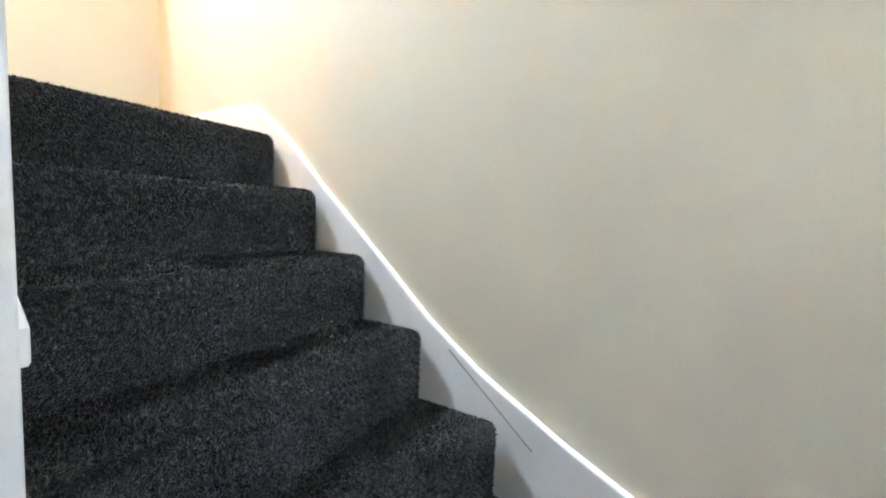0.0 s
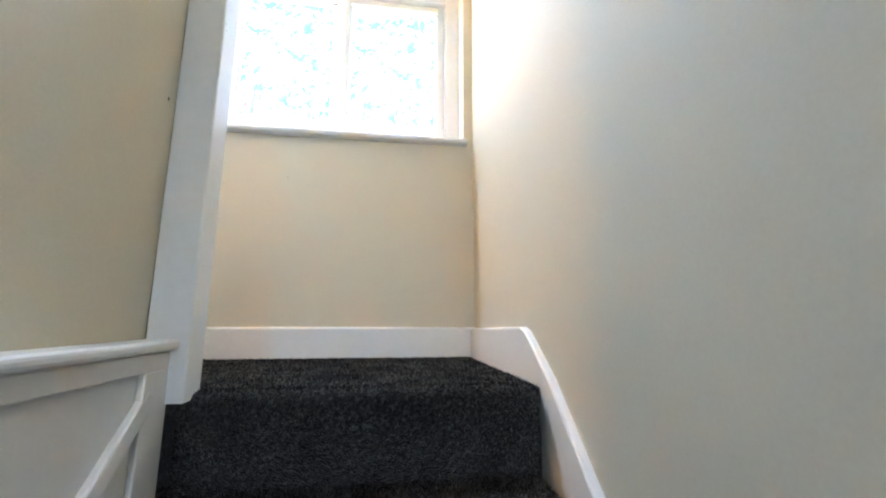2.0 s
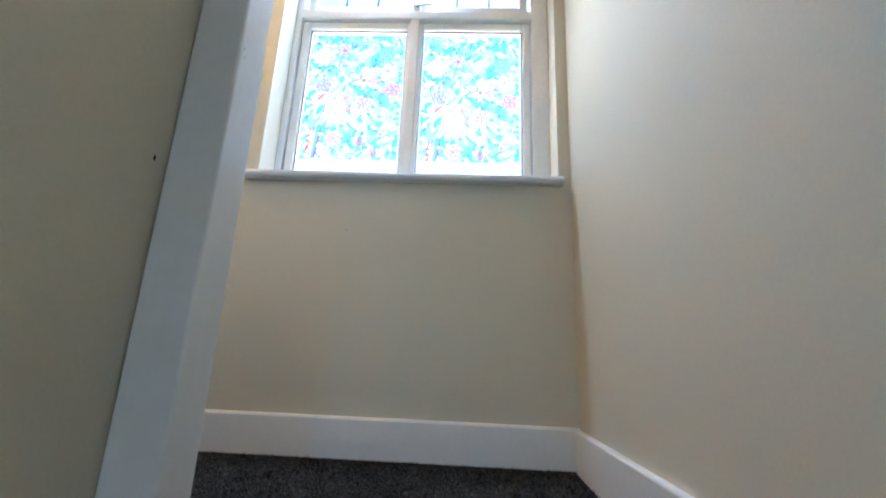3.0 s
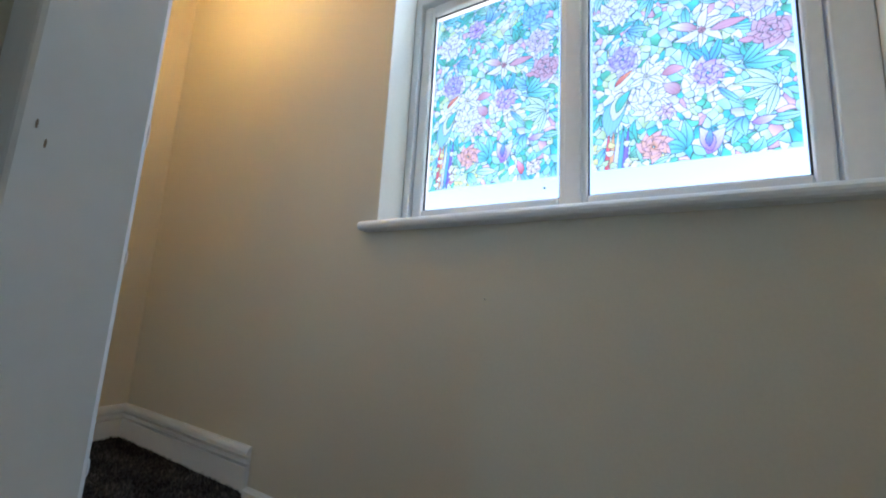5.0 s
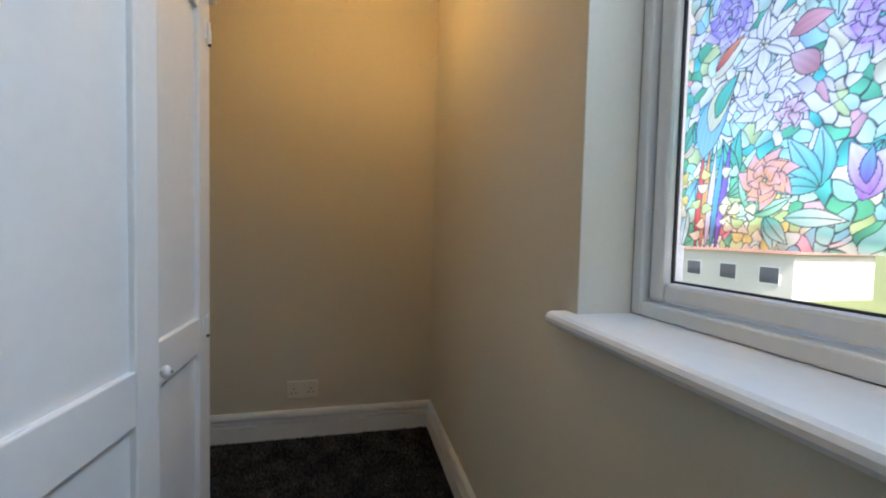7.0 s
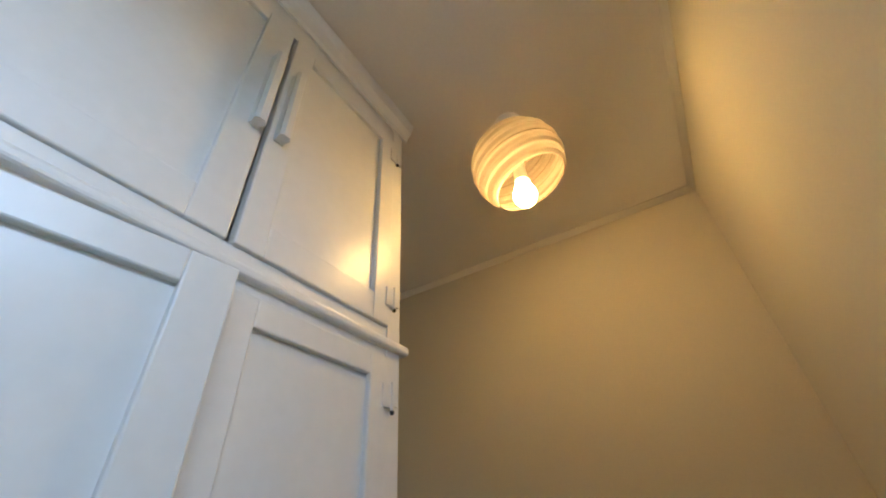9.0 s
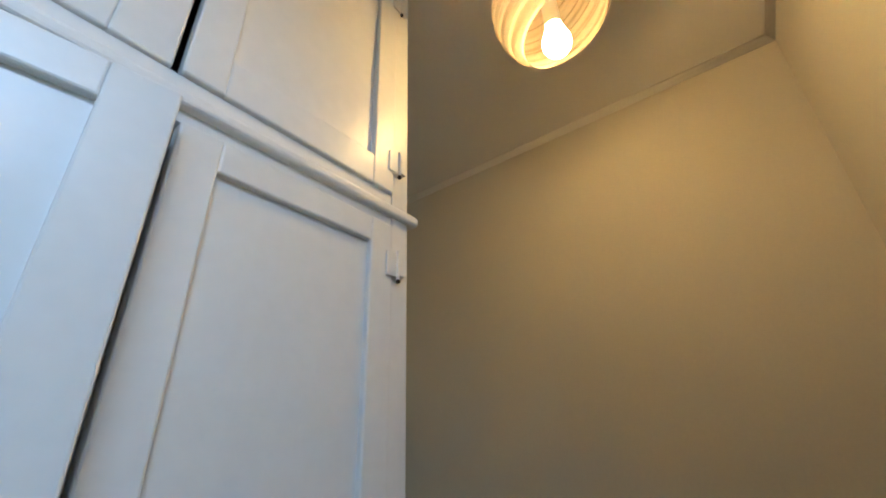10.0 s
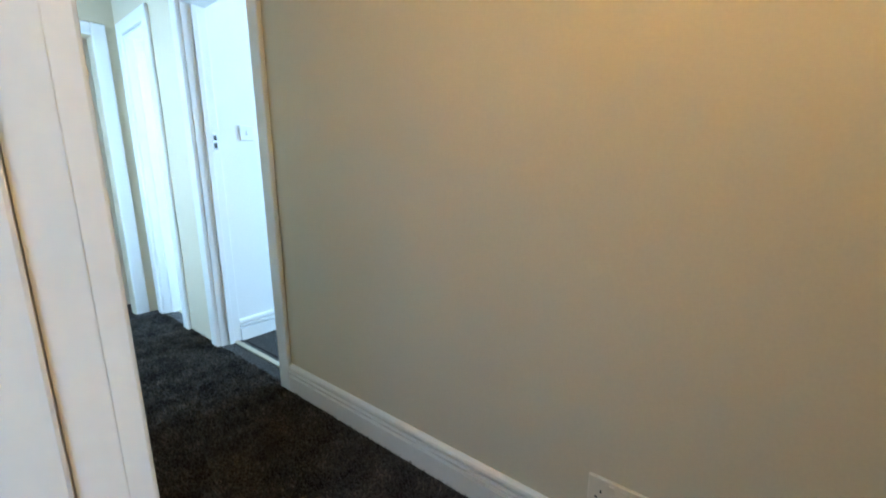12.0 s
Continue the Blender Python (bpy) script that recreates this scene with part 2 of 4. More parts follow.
def cyl(bm, p0, p1, r0, r1=None, seg=16):
    p0, p1 = Vector(p0), Vector(p1)
    d = p1 - p0
    m = Matrix.Translation((p0 + p1) / 2) @ d.to_track_quat("Z", "Y").to_matrix().to_4x4()
    bmesh.ops.create_cone(bm, cap_ends=True, segments=seg, radius1=r0, radius2=r0 if r1 is None else r1, depth=d.length, matrix=m)


def ball(bm, c, r, u=16, v=10, scale=(1, 1, 1)):
    bmesh.ops.create_uvsphere(bm, u_segments=u, v_segments=v, radius=r, matrix=Matrix.Translation(c) @ Matrix.Diagonal((*scale, 1)))


# ---- plan ----
LAND, UP, CEIL, LOW = -0.014, 0.10, 2.49, -1.37
FARX, WARD_Y, WARD_X = -2.577, -0.793, -1.70
RISER = 0.195
WIN_L, WIN_R, WIN_B, WIN_T = -1.212, -0.043, 0.985, 2.36

# window wall, with the window's opening through it
bm = bmesh.new()
T = 0.24
box(bm, -2.80, WIN_L, 0.0, T, -1.6, CEIL + 0.1)
box(bm, WIN_R, 0.2, 0.0, T, -1.6, CEIL + 0.1)
box(bm, WIN_L, WIN_R, 0.0, T, -1.6, WIN_B - 0.028)
box(bm, WIN_L, WIN_R, 0.0, T, WIN_T, CEIL + 0.1)
structure("wall_north", bm, M_WALL, "cream painted plaster wall with the stair window in it", "wall")
structure("wall_east", block(0.0, 0.2, -4.4, 0.0, -1.6, CEIL + 0.1), M_WALL, "cream painted plaster wall along the staircase", "wall")
bm = bmesh.new()
ball(bm, (-0.837, -0.0003, 0.762), 0.0016, 8, 6, (1, 0.3, 1.1))
structure("wall_speck", bm, surface("speck", (0.05, 0.045, 0.04), (0.08, 0.07, 0.06), 0.8, 50, 0.0, 5.0), "small dark speck on the cream wall below the window", "speck")
# far wall with two doorways
D1A, D1B, D2A, D2B, HEAD = -2.225, -2.935, -3.46, -3.87, 2.03
bm = bmesh.new()
W = 0.12
box(bm, FARX - W, FARX, D1A, 0.0, 0.0, CEIL + 0.1)
box(bm, FARX - W, FARX, D2A, D1B, 0.0, CEIL + 0.1)
box(bm, FARX - W, FARX, -4.2, D2B, 0.0, CEIL + 0.1)
box(bm, FARX - W, FARX, D1B, D1A, HEAD, CEIL + 0.1)
box(bm, FARX - W, FARX, D2B, D2A, HEAD, CEIL + 0.1)
structure("wall_west", bm, M_WALL, "cream painted plaster wall with a skirting board and two doorways", "wall")
# wall at the end of the hall, with a doorway
E0, E1, ENDY = -2.44, -1.80, -4.03
bm = bmesh.new()
box(bm, FARX, E0, ENDY - 0.12, ENDY, 0.0, CEIL + 0.1)
box(bm, E1, -1.62, ENDY - 0.12, ENDY, 0.0, CEIL + 0.1)
box(bm, E0, E1, ENDY - 0.12, ENDY, HEAD, CEIL + 0.1)
structure("wall_south", bm, M_WALL, "cream painted wall with a doorway at the hall's end", "wall")
# partition beside the stairs and behind the cupboard
structure("wall_partition", block(-0.93, -0.87, -1.41, -0.818, -1.6, CEIL + 0.1), M_WALL, "cream painted plaster wall beside the lower flight", "wall")
bm = bmesh.new()
ball(bm, (-0.8697, -0.890, 0.615), 0.0028, 8, 6, (0.3, 0.8, 1.7))
structure("wall_mark", bm, M_HOLE, "small dark plug hole in the cream wall above the dado", "mark")
bm = bmesh.new()
S0, S1 = -3.86, -3.08
box(bm, -1.70, -1.62, S1, -1.42, -0.2, CEIL + 0.1)
box(bm, -1.70, -1.62, ENDY, S0, -0.2, CEIL + 0.1)
box(bm, -1.70, -1.62, S0, S1, -0.2, UP - 0.004)
box(bm, -1.70, -1.62, S0, S1, HEAD, CEIL + 0.1)
structure("wall_hall", bm, M_WALL, "cream painted plaster wall of the upstairs hall with a doorway", "wall")
structure("ceiling", block(-2.80, 0.2, -4.4, T, CEIL, CEIL + 0.12), M_CEIL, "off-white painted plaster ceiling with a small cove", "ceiling")
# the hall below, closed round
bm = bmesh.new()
# unseen opening added in the south wall to hold the stairwell's fill lamp
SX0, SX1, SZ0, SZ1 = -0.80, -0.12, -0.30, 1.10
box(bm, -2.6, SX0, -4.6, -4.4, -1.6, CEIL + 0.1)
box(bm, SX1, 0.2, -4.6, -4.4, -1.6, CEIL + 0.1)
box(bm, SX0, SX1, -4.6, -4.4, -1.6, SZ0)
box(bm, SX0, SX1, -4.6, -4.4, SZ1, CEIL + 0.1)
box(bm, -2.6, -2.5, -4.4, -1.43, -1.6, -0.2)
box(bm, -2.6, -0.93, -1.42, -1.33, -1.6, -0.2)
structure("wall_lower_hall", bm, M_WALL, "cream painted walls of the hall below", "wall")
structure("floor_lower", block(-2.6, 0.0, -4.4, 0.0, -1.6, LOW), M_CARPET, "dark charcoal carpet of the hall below", "floor")

# weak fill lamp added in the unseen opening at the stairwell's far end
area_light("stair_end_window_light", ((SX0 + SX1) / 2, -4.45, (SZ0 + SZ1) / 2), (-0.46, 0.0, 0.3), SX1 - SX0 - 0.04, SZ1 - SZ0 - 0.04, STAIR_END_FILL, (0.80, 0.90, 1.0))

# upper floor with its rounded carpet edge
bm = bmesh.new()
box(bm, FARX - W - 0.02, -1.67, ENDY, -0.002, -0.2, UP, 0.018, 3)
structure("floor_upper", bm, M_CARPET, "dark charcoal cut-pile carpet on the upper landing", "floor", True)
structure("floor_slab", block(-2.6, -0.94, -1.42, -0.9, -0.22, -0.03), M_CEIL, "plain floor slab beneath the cupboard", "floor")

# ---- staircase ----
stairs = thing("staircase", (-0.4, -1.0, LOW), "closed staircase with charcoal carpet and winding lower steps", "stairs", kind="structure")
stairs.matrix_world = Matrix.Translation((0, 0, 0))
XR, XL = -0.034, -0.838
PIV = Vector((-0.842, -1.415))
NOSES = [-0.838, -1.050, -1.262, -1.474]


def step(name, outline, top, thick, round_edges):
    """A carpeted step: the plan's outline, rounded along the edges whose ends lie in round_edges."""
    bm = bmesh.new()
    low = [bm.verts.new((x, y, top - thick)) for x, y in outline]
    up = [bm.verts.new((x, y, top)) for x, y in outline]
    n = len(outline)
    bm.faces.new(low[::-1])
    bm.faces.new(up)
    for i in range(n):
        bm.faces.new((low[i], low[(i + 1) % n], up[(i + 1) % n], up[i]))
    bmesh.ops.recalc_face_normals(bm, faces=bm.faces[:])
    bm.edges.ensure_lookup_table()
    edges = []
    for i in round_edges:
        a, b = up[i], up[(i + 1) % n]
        edges += [e for e in a.link_edges if b in e.verts]
    edges += [e for e in bm.edges if abs(e.verts[0].co.z - e.verts[1].co.z) > 0.01 and any(v in (up[round_edges[0]], up[(round_edges[0] + 1) % n]) for v in e.verts)]
    bmesh.ops.bevel(bm, geom=list(set(edges)), offset=0.026, segments=5, profile=0.5, affect="EDGES", clamp_overlap=True)
    ob = part(name, bm, M_CARPET, stairs, "", True)
    return ob


step("tread", [(-0.812, NOSES[0]), (XR, NOSES[0]), (XR, -0.78), (-0.812, -0.78)], -0.004, 0.26, [0, 1])
for k in (1, 2, 3):
    step("tread", [(XL, NOSES[k]), (XR, NOSES[k]), (XR, NOSES[k] + 0.26), (XL, NOSES[k] + 0.26)], -RISER * k, 0.26, [0, 1])
# winders turn round the lower newel
RIM = [(-0.04, -1.72), (-0.04, -2.17), (-0.46, -2.42), (-0.92, -2.42)]
for k in range(4):
    a = Vector(RIM[k])
    nxt = Vector((XR, NOSES[3] + 0.05)) if k == 0 else Vector(RIM[k - 1])
    pts = [tuple(PIV), tuple(a), tuple(nxt + (nxt - a) * 0.12), (PIV.x + 0.01, PIV.y + 0.06)]
    step("winder_tread", pts, -RISER * (4 + k), 0.26, [0, 1])
bm = bmesh.new()
box(bm, -1.69, -0.022, -0.6, -0.018, -0.25, LAND, 0.004)
box(bm, -1.69, -0.86, -0.80, -0.55, -0.25, LAND, 0.004)
box(bm, -0.815, -0.022, -0.80, -0.55, -0.25, LAND + 0.003, 0.004)
part("half_landing", bm, M_CARPET, stairs)

# wall string on the right, with a bent lower board
bm = bmesh.new()
edge = [(-0.02, 0.109), (-0.66, 0.128), (-0.70, 0.118), (-0.85, 0.012), (-1.04, -0.165), (-1.29, -0.385), (-1.48, -0.556), (-1.64, -0.672), (-1.88, -0.808), (-2.20, -0.965), (-2.6, -1.12)]
low = [(-2.6, -1.6), (-0.02, -1.6)]
prism(bm, edge + low, lambda u, v, w: (-w, u, v), 0.021, 0.006, 3)
part("wall_string", bm, M_GLOSSWHITE, stairs, "white painted string board along the wall")
bm = bmesh.new()
prism(bm, [(-1.55, -0.632), (-1.80, -0.847), (-1.804, -0.844), (-1.553, -0.628)], lambda u, v, w: (-0.0195 - w, u, v), 0.002)
part("board_joint", bm, surface("joint_shadow", (0.35, 0.33, 0.3), (0.42, 0.4, 0.37), 0.7, 60, 0.0, 4.0), stairs)
# panelling under the dado on the left
PE = -1.40
part("panel_back", block(-0.868, -0.832, PE, -0.86, -1.55, 0.085), M_GLOSSWHITE, stairs)
part("panel_rail", block(-0.832, -0.818, PE, -0.86, 0.050, 0.086, 0.003), M_GLOSSWHITE, stairs)
part("panel_stile", block(-0.832, -0.8175, -0.945, -0.86, -0.30, 0.051, 0.003), M_GLOSSWHITE, stairs)
bm = bmesh.new()
prism(bm, [(-0.90, 0.040), (PE, -0.42), (PE, -1.0), (-0.90, -0.52)], lambda u, v, w: (-0.850 + w, u, v), 0.022, 0.004)
part("inner_string", bm, M_GLOSSWHITE, stairs, "white painted string board below the panelling")
bm = bmesh.new()
prism(bm, [(-0.93, 0.017), (PE, -0.415), (PE, -0.462), (-0.895, 0.002)], lambda u, v, w: (-0.829 + w, u, v), 0.014, 0.004)
part("string_moulding", bm, M_GLOSSWHITE, stairs)
part("dado_rail", block(-0.872, -0.802, PE - 0.01, -0.862, 0.086, 0.108, 0.008, seg=3), M_GLOSSWHITE, stairs, "white painted dado rail capping the panelling")


def newel(x0, x1, y0, y1, z0, z1, name, label, chips):
    t = thing(name, ((x0 + x1) / 2, (y0 + y1) / 2, z0), label, "newel post")
    bm = bmesh.new()
    hx, hy, h = (x1 - x0) / 2, (y1 - y0) / 2, z1 - z0
    box(bm, -hx, hx, -hy, hy, 0, h)
    top = [e for e in bm.edges if e.verts[0].co.z > h - 0.001 and e.verts[1].co.z > h - 0.001]
    bmesh.ops.bevel(bm, geom=top, offset=0.02, segments=4, profile=0.5, affect="EDGES")
    up = [e for e in bm.edges if abs(e.verts[0].co.z - e.verts[1].co.z) > 0.3]
    bmesh.ops.bevel(bm, geom=up, offset=0.004, segments=2, profile=0.5, affect="EDGES")
    post = part("post", bm, M_GLOSSWHITE, t)
    rnd = random.Random(4)
    for i in range(chips):
        bm = bmesh.new()
        zc, yc = h - 1.03 + rnd.uniform(0.25, 0.9) * 1.03, hy - 0.001
        ball(bm, (hx - 0.002, yc, zc), 0.0022, 8, 6, (0.7, 0.7, rnd.uniform(2, 6)))
        part("paint_chip", bm, M_GLOSSWHITE, post)
    if chips:
        for dy, dz in ((-0.027, h - 0.178), (-0.021, h - 0.190)):
            bm = bmesh.new()
            ball(bm, (hx, dy, dz), 0.0016, 8, 6, (0.15, 0.5, 2.2))
            part("scuff", bm, M_WIRE, post, "dark scuff mark")
    return t


newel(-0.868, -0.785, -0.868, -0.792, LAND - 0.003, 1.012, "newel_post", "white painted square newel post with chipped edges", 7)
newel(-0.915, -0.843, -1.475, -1.405, LOW, 0.09, "lower_newel_post", "white painted square newel post at the winding steps", 0)


# ---- skirting, coves ----
def run(bm, profile, p0, p1, out):
    """A moulding: profile of (depth, height) swept from p0 to p1, standing out along out."""
    p0, p1, out = Vector(p0), Vector(p1), Vector(out)
    a = [bm.verts.new(p0 + out * d + Vector((0, 0, h))) for d, h in profile]
    b = [bm.verts.new(p1 + out * d + Vector((0, 0, h))) for d, h in profile]
    n = len(profile)
    fs = [bm.faces.new(a), bm.faces.new(b)]
    for i in range(n):
        fs.append(bm.faces.new((a[i], a[(i + 1) % n], b[(i + 1) % n], b[i])))
    bmesh.ops.recalc_face_normals(bm, faces=fs)


SKIRT = [(0, 0), (0.020, 0), (0.020, 0.080), (0.004, 0.081), (0.004, 0.091), (0.019, 0.092), (0.019, 0.102), (0.003, 0.103), (0.003, 0.113), (0.018, 0.114), (0.018, 0.125), (0.015, 0.134), (0.008, 0.140), (0, 0.141)]
bm = bmesh.new()
run(bm, SKIRT, (FARX, 0, UP - 0.002), (-1.672, 0, UP - 0.002), (0, -1, 0))
structure("baseboard_north", bm, M_GLOSSWHITE, "white grooved skirting board on the window wall", "skirting board")
bm = bmesh.new()
run(bm, SKIRT, (FARX, -0.0, UP - 0.002), (FARX, -2.15, UP - 0.002), (1, 0, 0))
structure("baseboard_west", bm, M_GLOSSWHITE, "white grooved skirting board on the landing wall", "skirting board")
bm = bmesh.new()
run(bm, [(0, 0), (0.019, 0), (0.019, 0.121), (0.013, 0.127), (0, 0.128)], (-1.672, 0, LAND), (-0.0, 0, LAND), (0, -1, 0))
structure("baseboard_landing", bm, M_GLOSSWHITE, "plain white skirting board on the half landing", "skirting board")
COVE = [(0, 0), (0.003, 0), (0.004, 0.004), (0.008, 0.005), (0.011, 0.012), (0.015, 0.017), (0.019, 0.018), (0.019, 0.028), (0, 0.028)]
bm = bmesh.new()
run(bm, COVE, (FARX, 0, CEIL - 0.026), (0, 0, CEIL - 0.026), (0, -1, 0))
run(bm, COVE, (FARX, 0, CEIL - 0.026), (FARX, ENDY, CEIL - 0.026), (1, 0, 0))
structure("trim_cove", bm, M_CEIL, "narrow off-white plaster cove along the ceiling", "cove", True)

# ---- window ----
GY = 0.155
GLASS_L, GLASS_R, GB, GT = (-1.143, -0.687), (-0.613, -0.157), 1.053, 1.777
UB, UT = 1.905, 2.25
win = thing("window_1", (-0.65, GY, WIN_B), "white painted window with floral coloured film on its lower panes", "window", kind="structure")
win.matrix_world = Matrix()


def bars(bm, x0, x1, z0, z1, w, y0, y1, bevel=0.006):
    box(bm, x0 - w, x0, y0, y1, z0 - w, z1 + w, bevel)
    box(bm, x1, x1 + w, y0, y1, z0 - w, z1 + w, bevel)
    box(bm, x0 + 0.0005, x1 - 0.0005, y0 + 0.001, y1 - 0.001, z0 - w, z0, bevel)
    box(bm, x0 + 0.0005, x1 - 0.0005, y0 + 0.001, y1 - 0.001, z1, z1 + w, bevel)


bm = bmesh.new()
box(bm, WIN_L + 0.003, -1.183, 0.118, 0.2, WIN_B, WIN_T - 0.002, 0.004)
box(bm, -0.117, WIN_R - 0.003, 0.118, 0.2, WIN_B, WIN_T - 0.002, 0.004)
box(bm, -1.183, -0.117, 0.119, 0.2, WIN_B, 1.012, 0.004)
box(bm, -1.183, -0.117, 0.119, 0.2, 2.29, WIN_T - 0.002, 0.004)
box(bm, -1.183, -0.117, 0.112, 0.2, 1.818, 1.862, 0.006)
box(bm, -0.672, -0.628, 0.121, 0.2, 1.012, 2.29, 0.005)
part("window_frame", bm, M_FRAME, win)
for gx in (GLASS_L, GLASS_R):
    bm = bmesh.new()
    bars(bm, gx[0], gx[1], GB, GT, 0.036, 0.132, 0.178, 0.007)
    sash = part("sash", bm, M_FRAME, win)
    bm = bmesh.new()
    bars(bm, gx[0] + 0.004, gx[1] - 0.004, GB + 0.004, GT - 0.004, 0.005, GY - 0.006, GY - 0.001, 0)
    part("glazing_seal", bm, M_RUBBER, sash)
    p = part("pane", block(gx[0], gx[1], GY, GY + 0.004, GB, GT), M_GLASS, sash)
    p.visible_shadow = False
    bm = bmesh.new()
    bars(bm, gx[0] + 0.012, gx[1] - 0.012, UB, UT, 0.036, 0.136, 0.178, 0.007)
    sash = part("top_sash", bm, M_FRAME, win)
    p = part("pane", block(gx[0] + 0.012, gx[1] - 0.012, GY, GY + 0.004, UB, UT), M_GLASS, sash)
    p.visible_shadow = False
    bm = bmesh.new()
    for k in range(1, 3):
        xx = gx[0] + (gx[1] - gx[0]) * k / 3
        box(bm, xx - 0.003, xx + 0.003, GY - 0.003, GY + 0.007, UB, UT)
    for k in range(1, 4):
        zz = UB + (UT - UB) * k / 4
        box(bm, gx[0] + 0.012, gx[1] - 0.012, GY - 0.0025, GY + 0.0065, zz - 0.003, zz + 0.003)
    part("leading", bm, M_HOLE, sash, "grey lead strips")
bm = bmesh.new()
box(bm, -0.66, -0.635, 0.104, 0.136, 1.868, 1.895, 0.003)
box(bm, -0.65, -0.56, 0.094, 0.106, 1.876, 1.888, 0.004)
part("window_latch", bm, M_METAL, win, "small metal window latch")
bm = bmesh.new()
nose = [(-0.0005, 0.9565), (-0.036, 0.9565), (-0.043, 0.9600), (-0.0465, 0.9665), (-0.0465, 0.9735), (-0.043, 0.9800), (-0.036, 0.9838), (-0.0005, 0.9838)]
prism(bm, nose, lambda u, v, w: (WIN_L - 0.036 + w, u, v), -0.034 - WIN_L + 0.036, 0.004)
prism(bm, [(-0.0006, 0.9575), (-0.0006, 0.9838), (0.200, 0.9838), (0.200, 0.9575)], lambda u, v, w: (WIN_L + 0.001 + w, u, v), WIN_R - WIN_L - 0.002)
part("window_sill", bm, M_FRAME, win, "white painted sill board with a rounded nose")
bm = bmesh.new()
box(bm, WIN_L, WIN_L + 0.003, 0.0005, 0.118, 0.984, WIN_T - 0.001)
box(bm, WIN_R - 0.003, WIN_R, 0.0005, 0.118, 0.984, WIN_T - 0.001)
box(bm, WIN_L + 0.003, WIN_R - 0.003, 0.0005, 0.118, WIN_T - 0.003, WIN_T)
part("reveal_lining", bm, M_REVEAL, win, "cream painted window reveal")


bm = bmesh.new()
ball(bm, (-0.734, 0.1535, 1.091), 0.0032, 8, 6, (1.3, 0.5, 1))
part("speck", bm, M_HOLE, win, "small dark speck on the pane")

# floral film: broad leaves, roses, lilies and a parrot outlined with dark lines, printed on one sheet
TONE = {"line": (0.10, 0.11, 0.13), "white": (0.92, 0.94, 0.96), "cream": (0.93, 0.90, 0.70), "mint": (0.66, 0.91, 0.80), "green": (0.18, 0.62, 0.40),
        "lime": (0.68, 0.84, 0.44), "yellow": (0.93, 0.84, 0.34), "teal": (0.14, 0.62, 0.60), "sky": (0.42, 0.74, 0.92), "blue": (0.20, 0.52, 0.86),
        "violet": (0.30, 0.20, 0.76), "purple": (0.54, 0.26, 0.80), "lilac": (0.80, 0.78, 0.95), "pink": (0.86, 0.50, 0.58), "rose": (0.70, 0.34, 0.38),
        "mauve": (0.66, 0.52, 0.60), "red": (0.82, 0.16, 0.18), "orange": (0.92, 0.46, 0.24), "aqua": (0.48, 0.86, 0.84)}


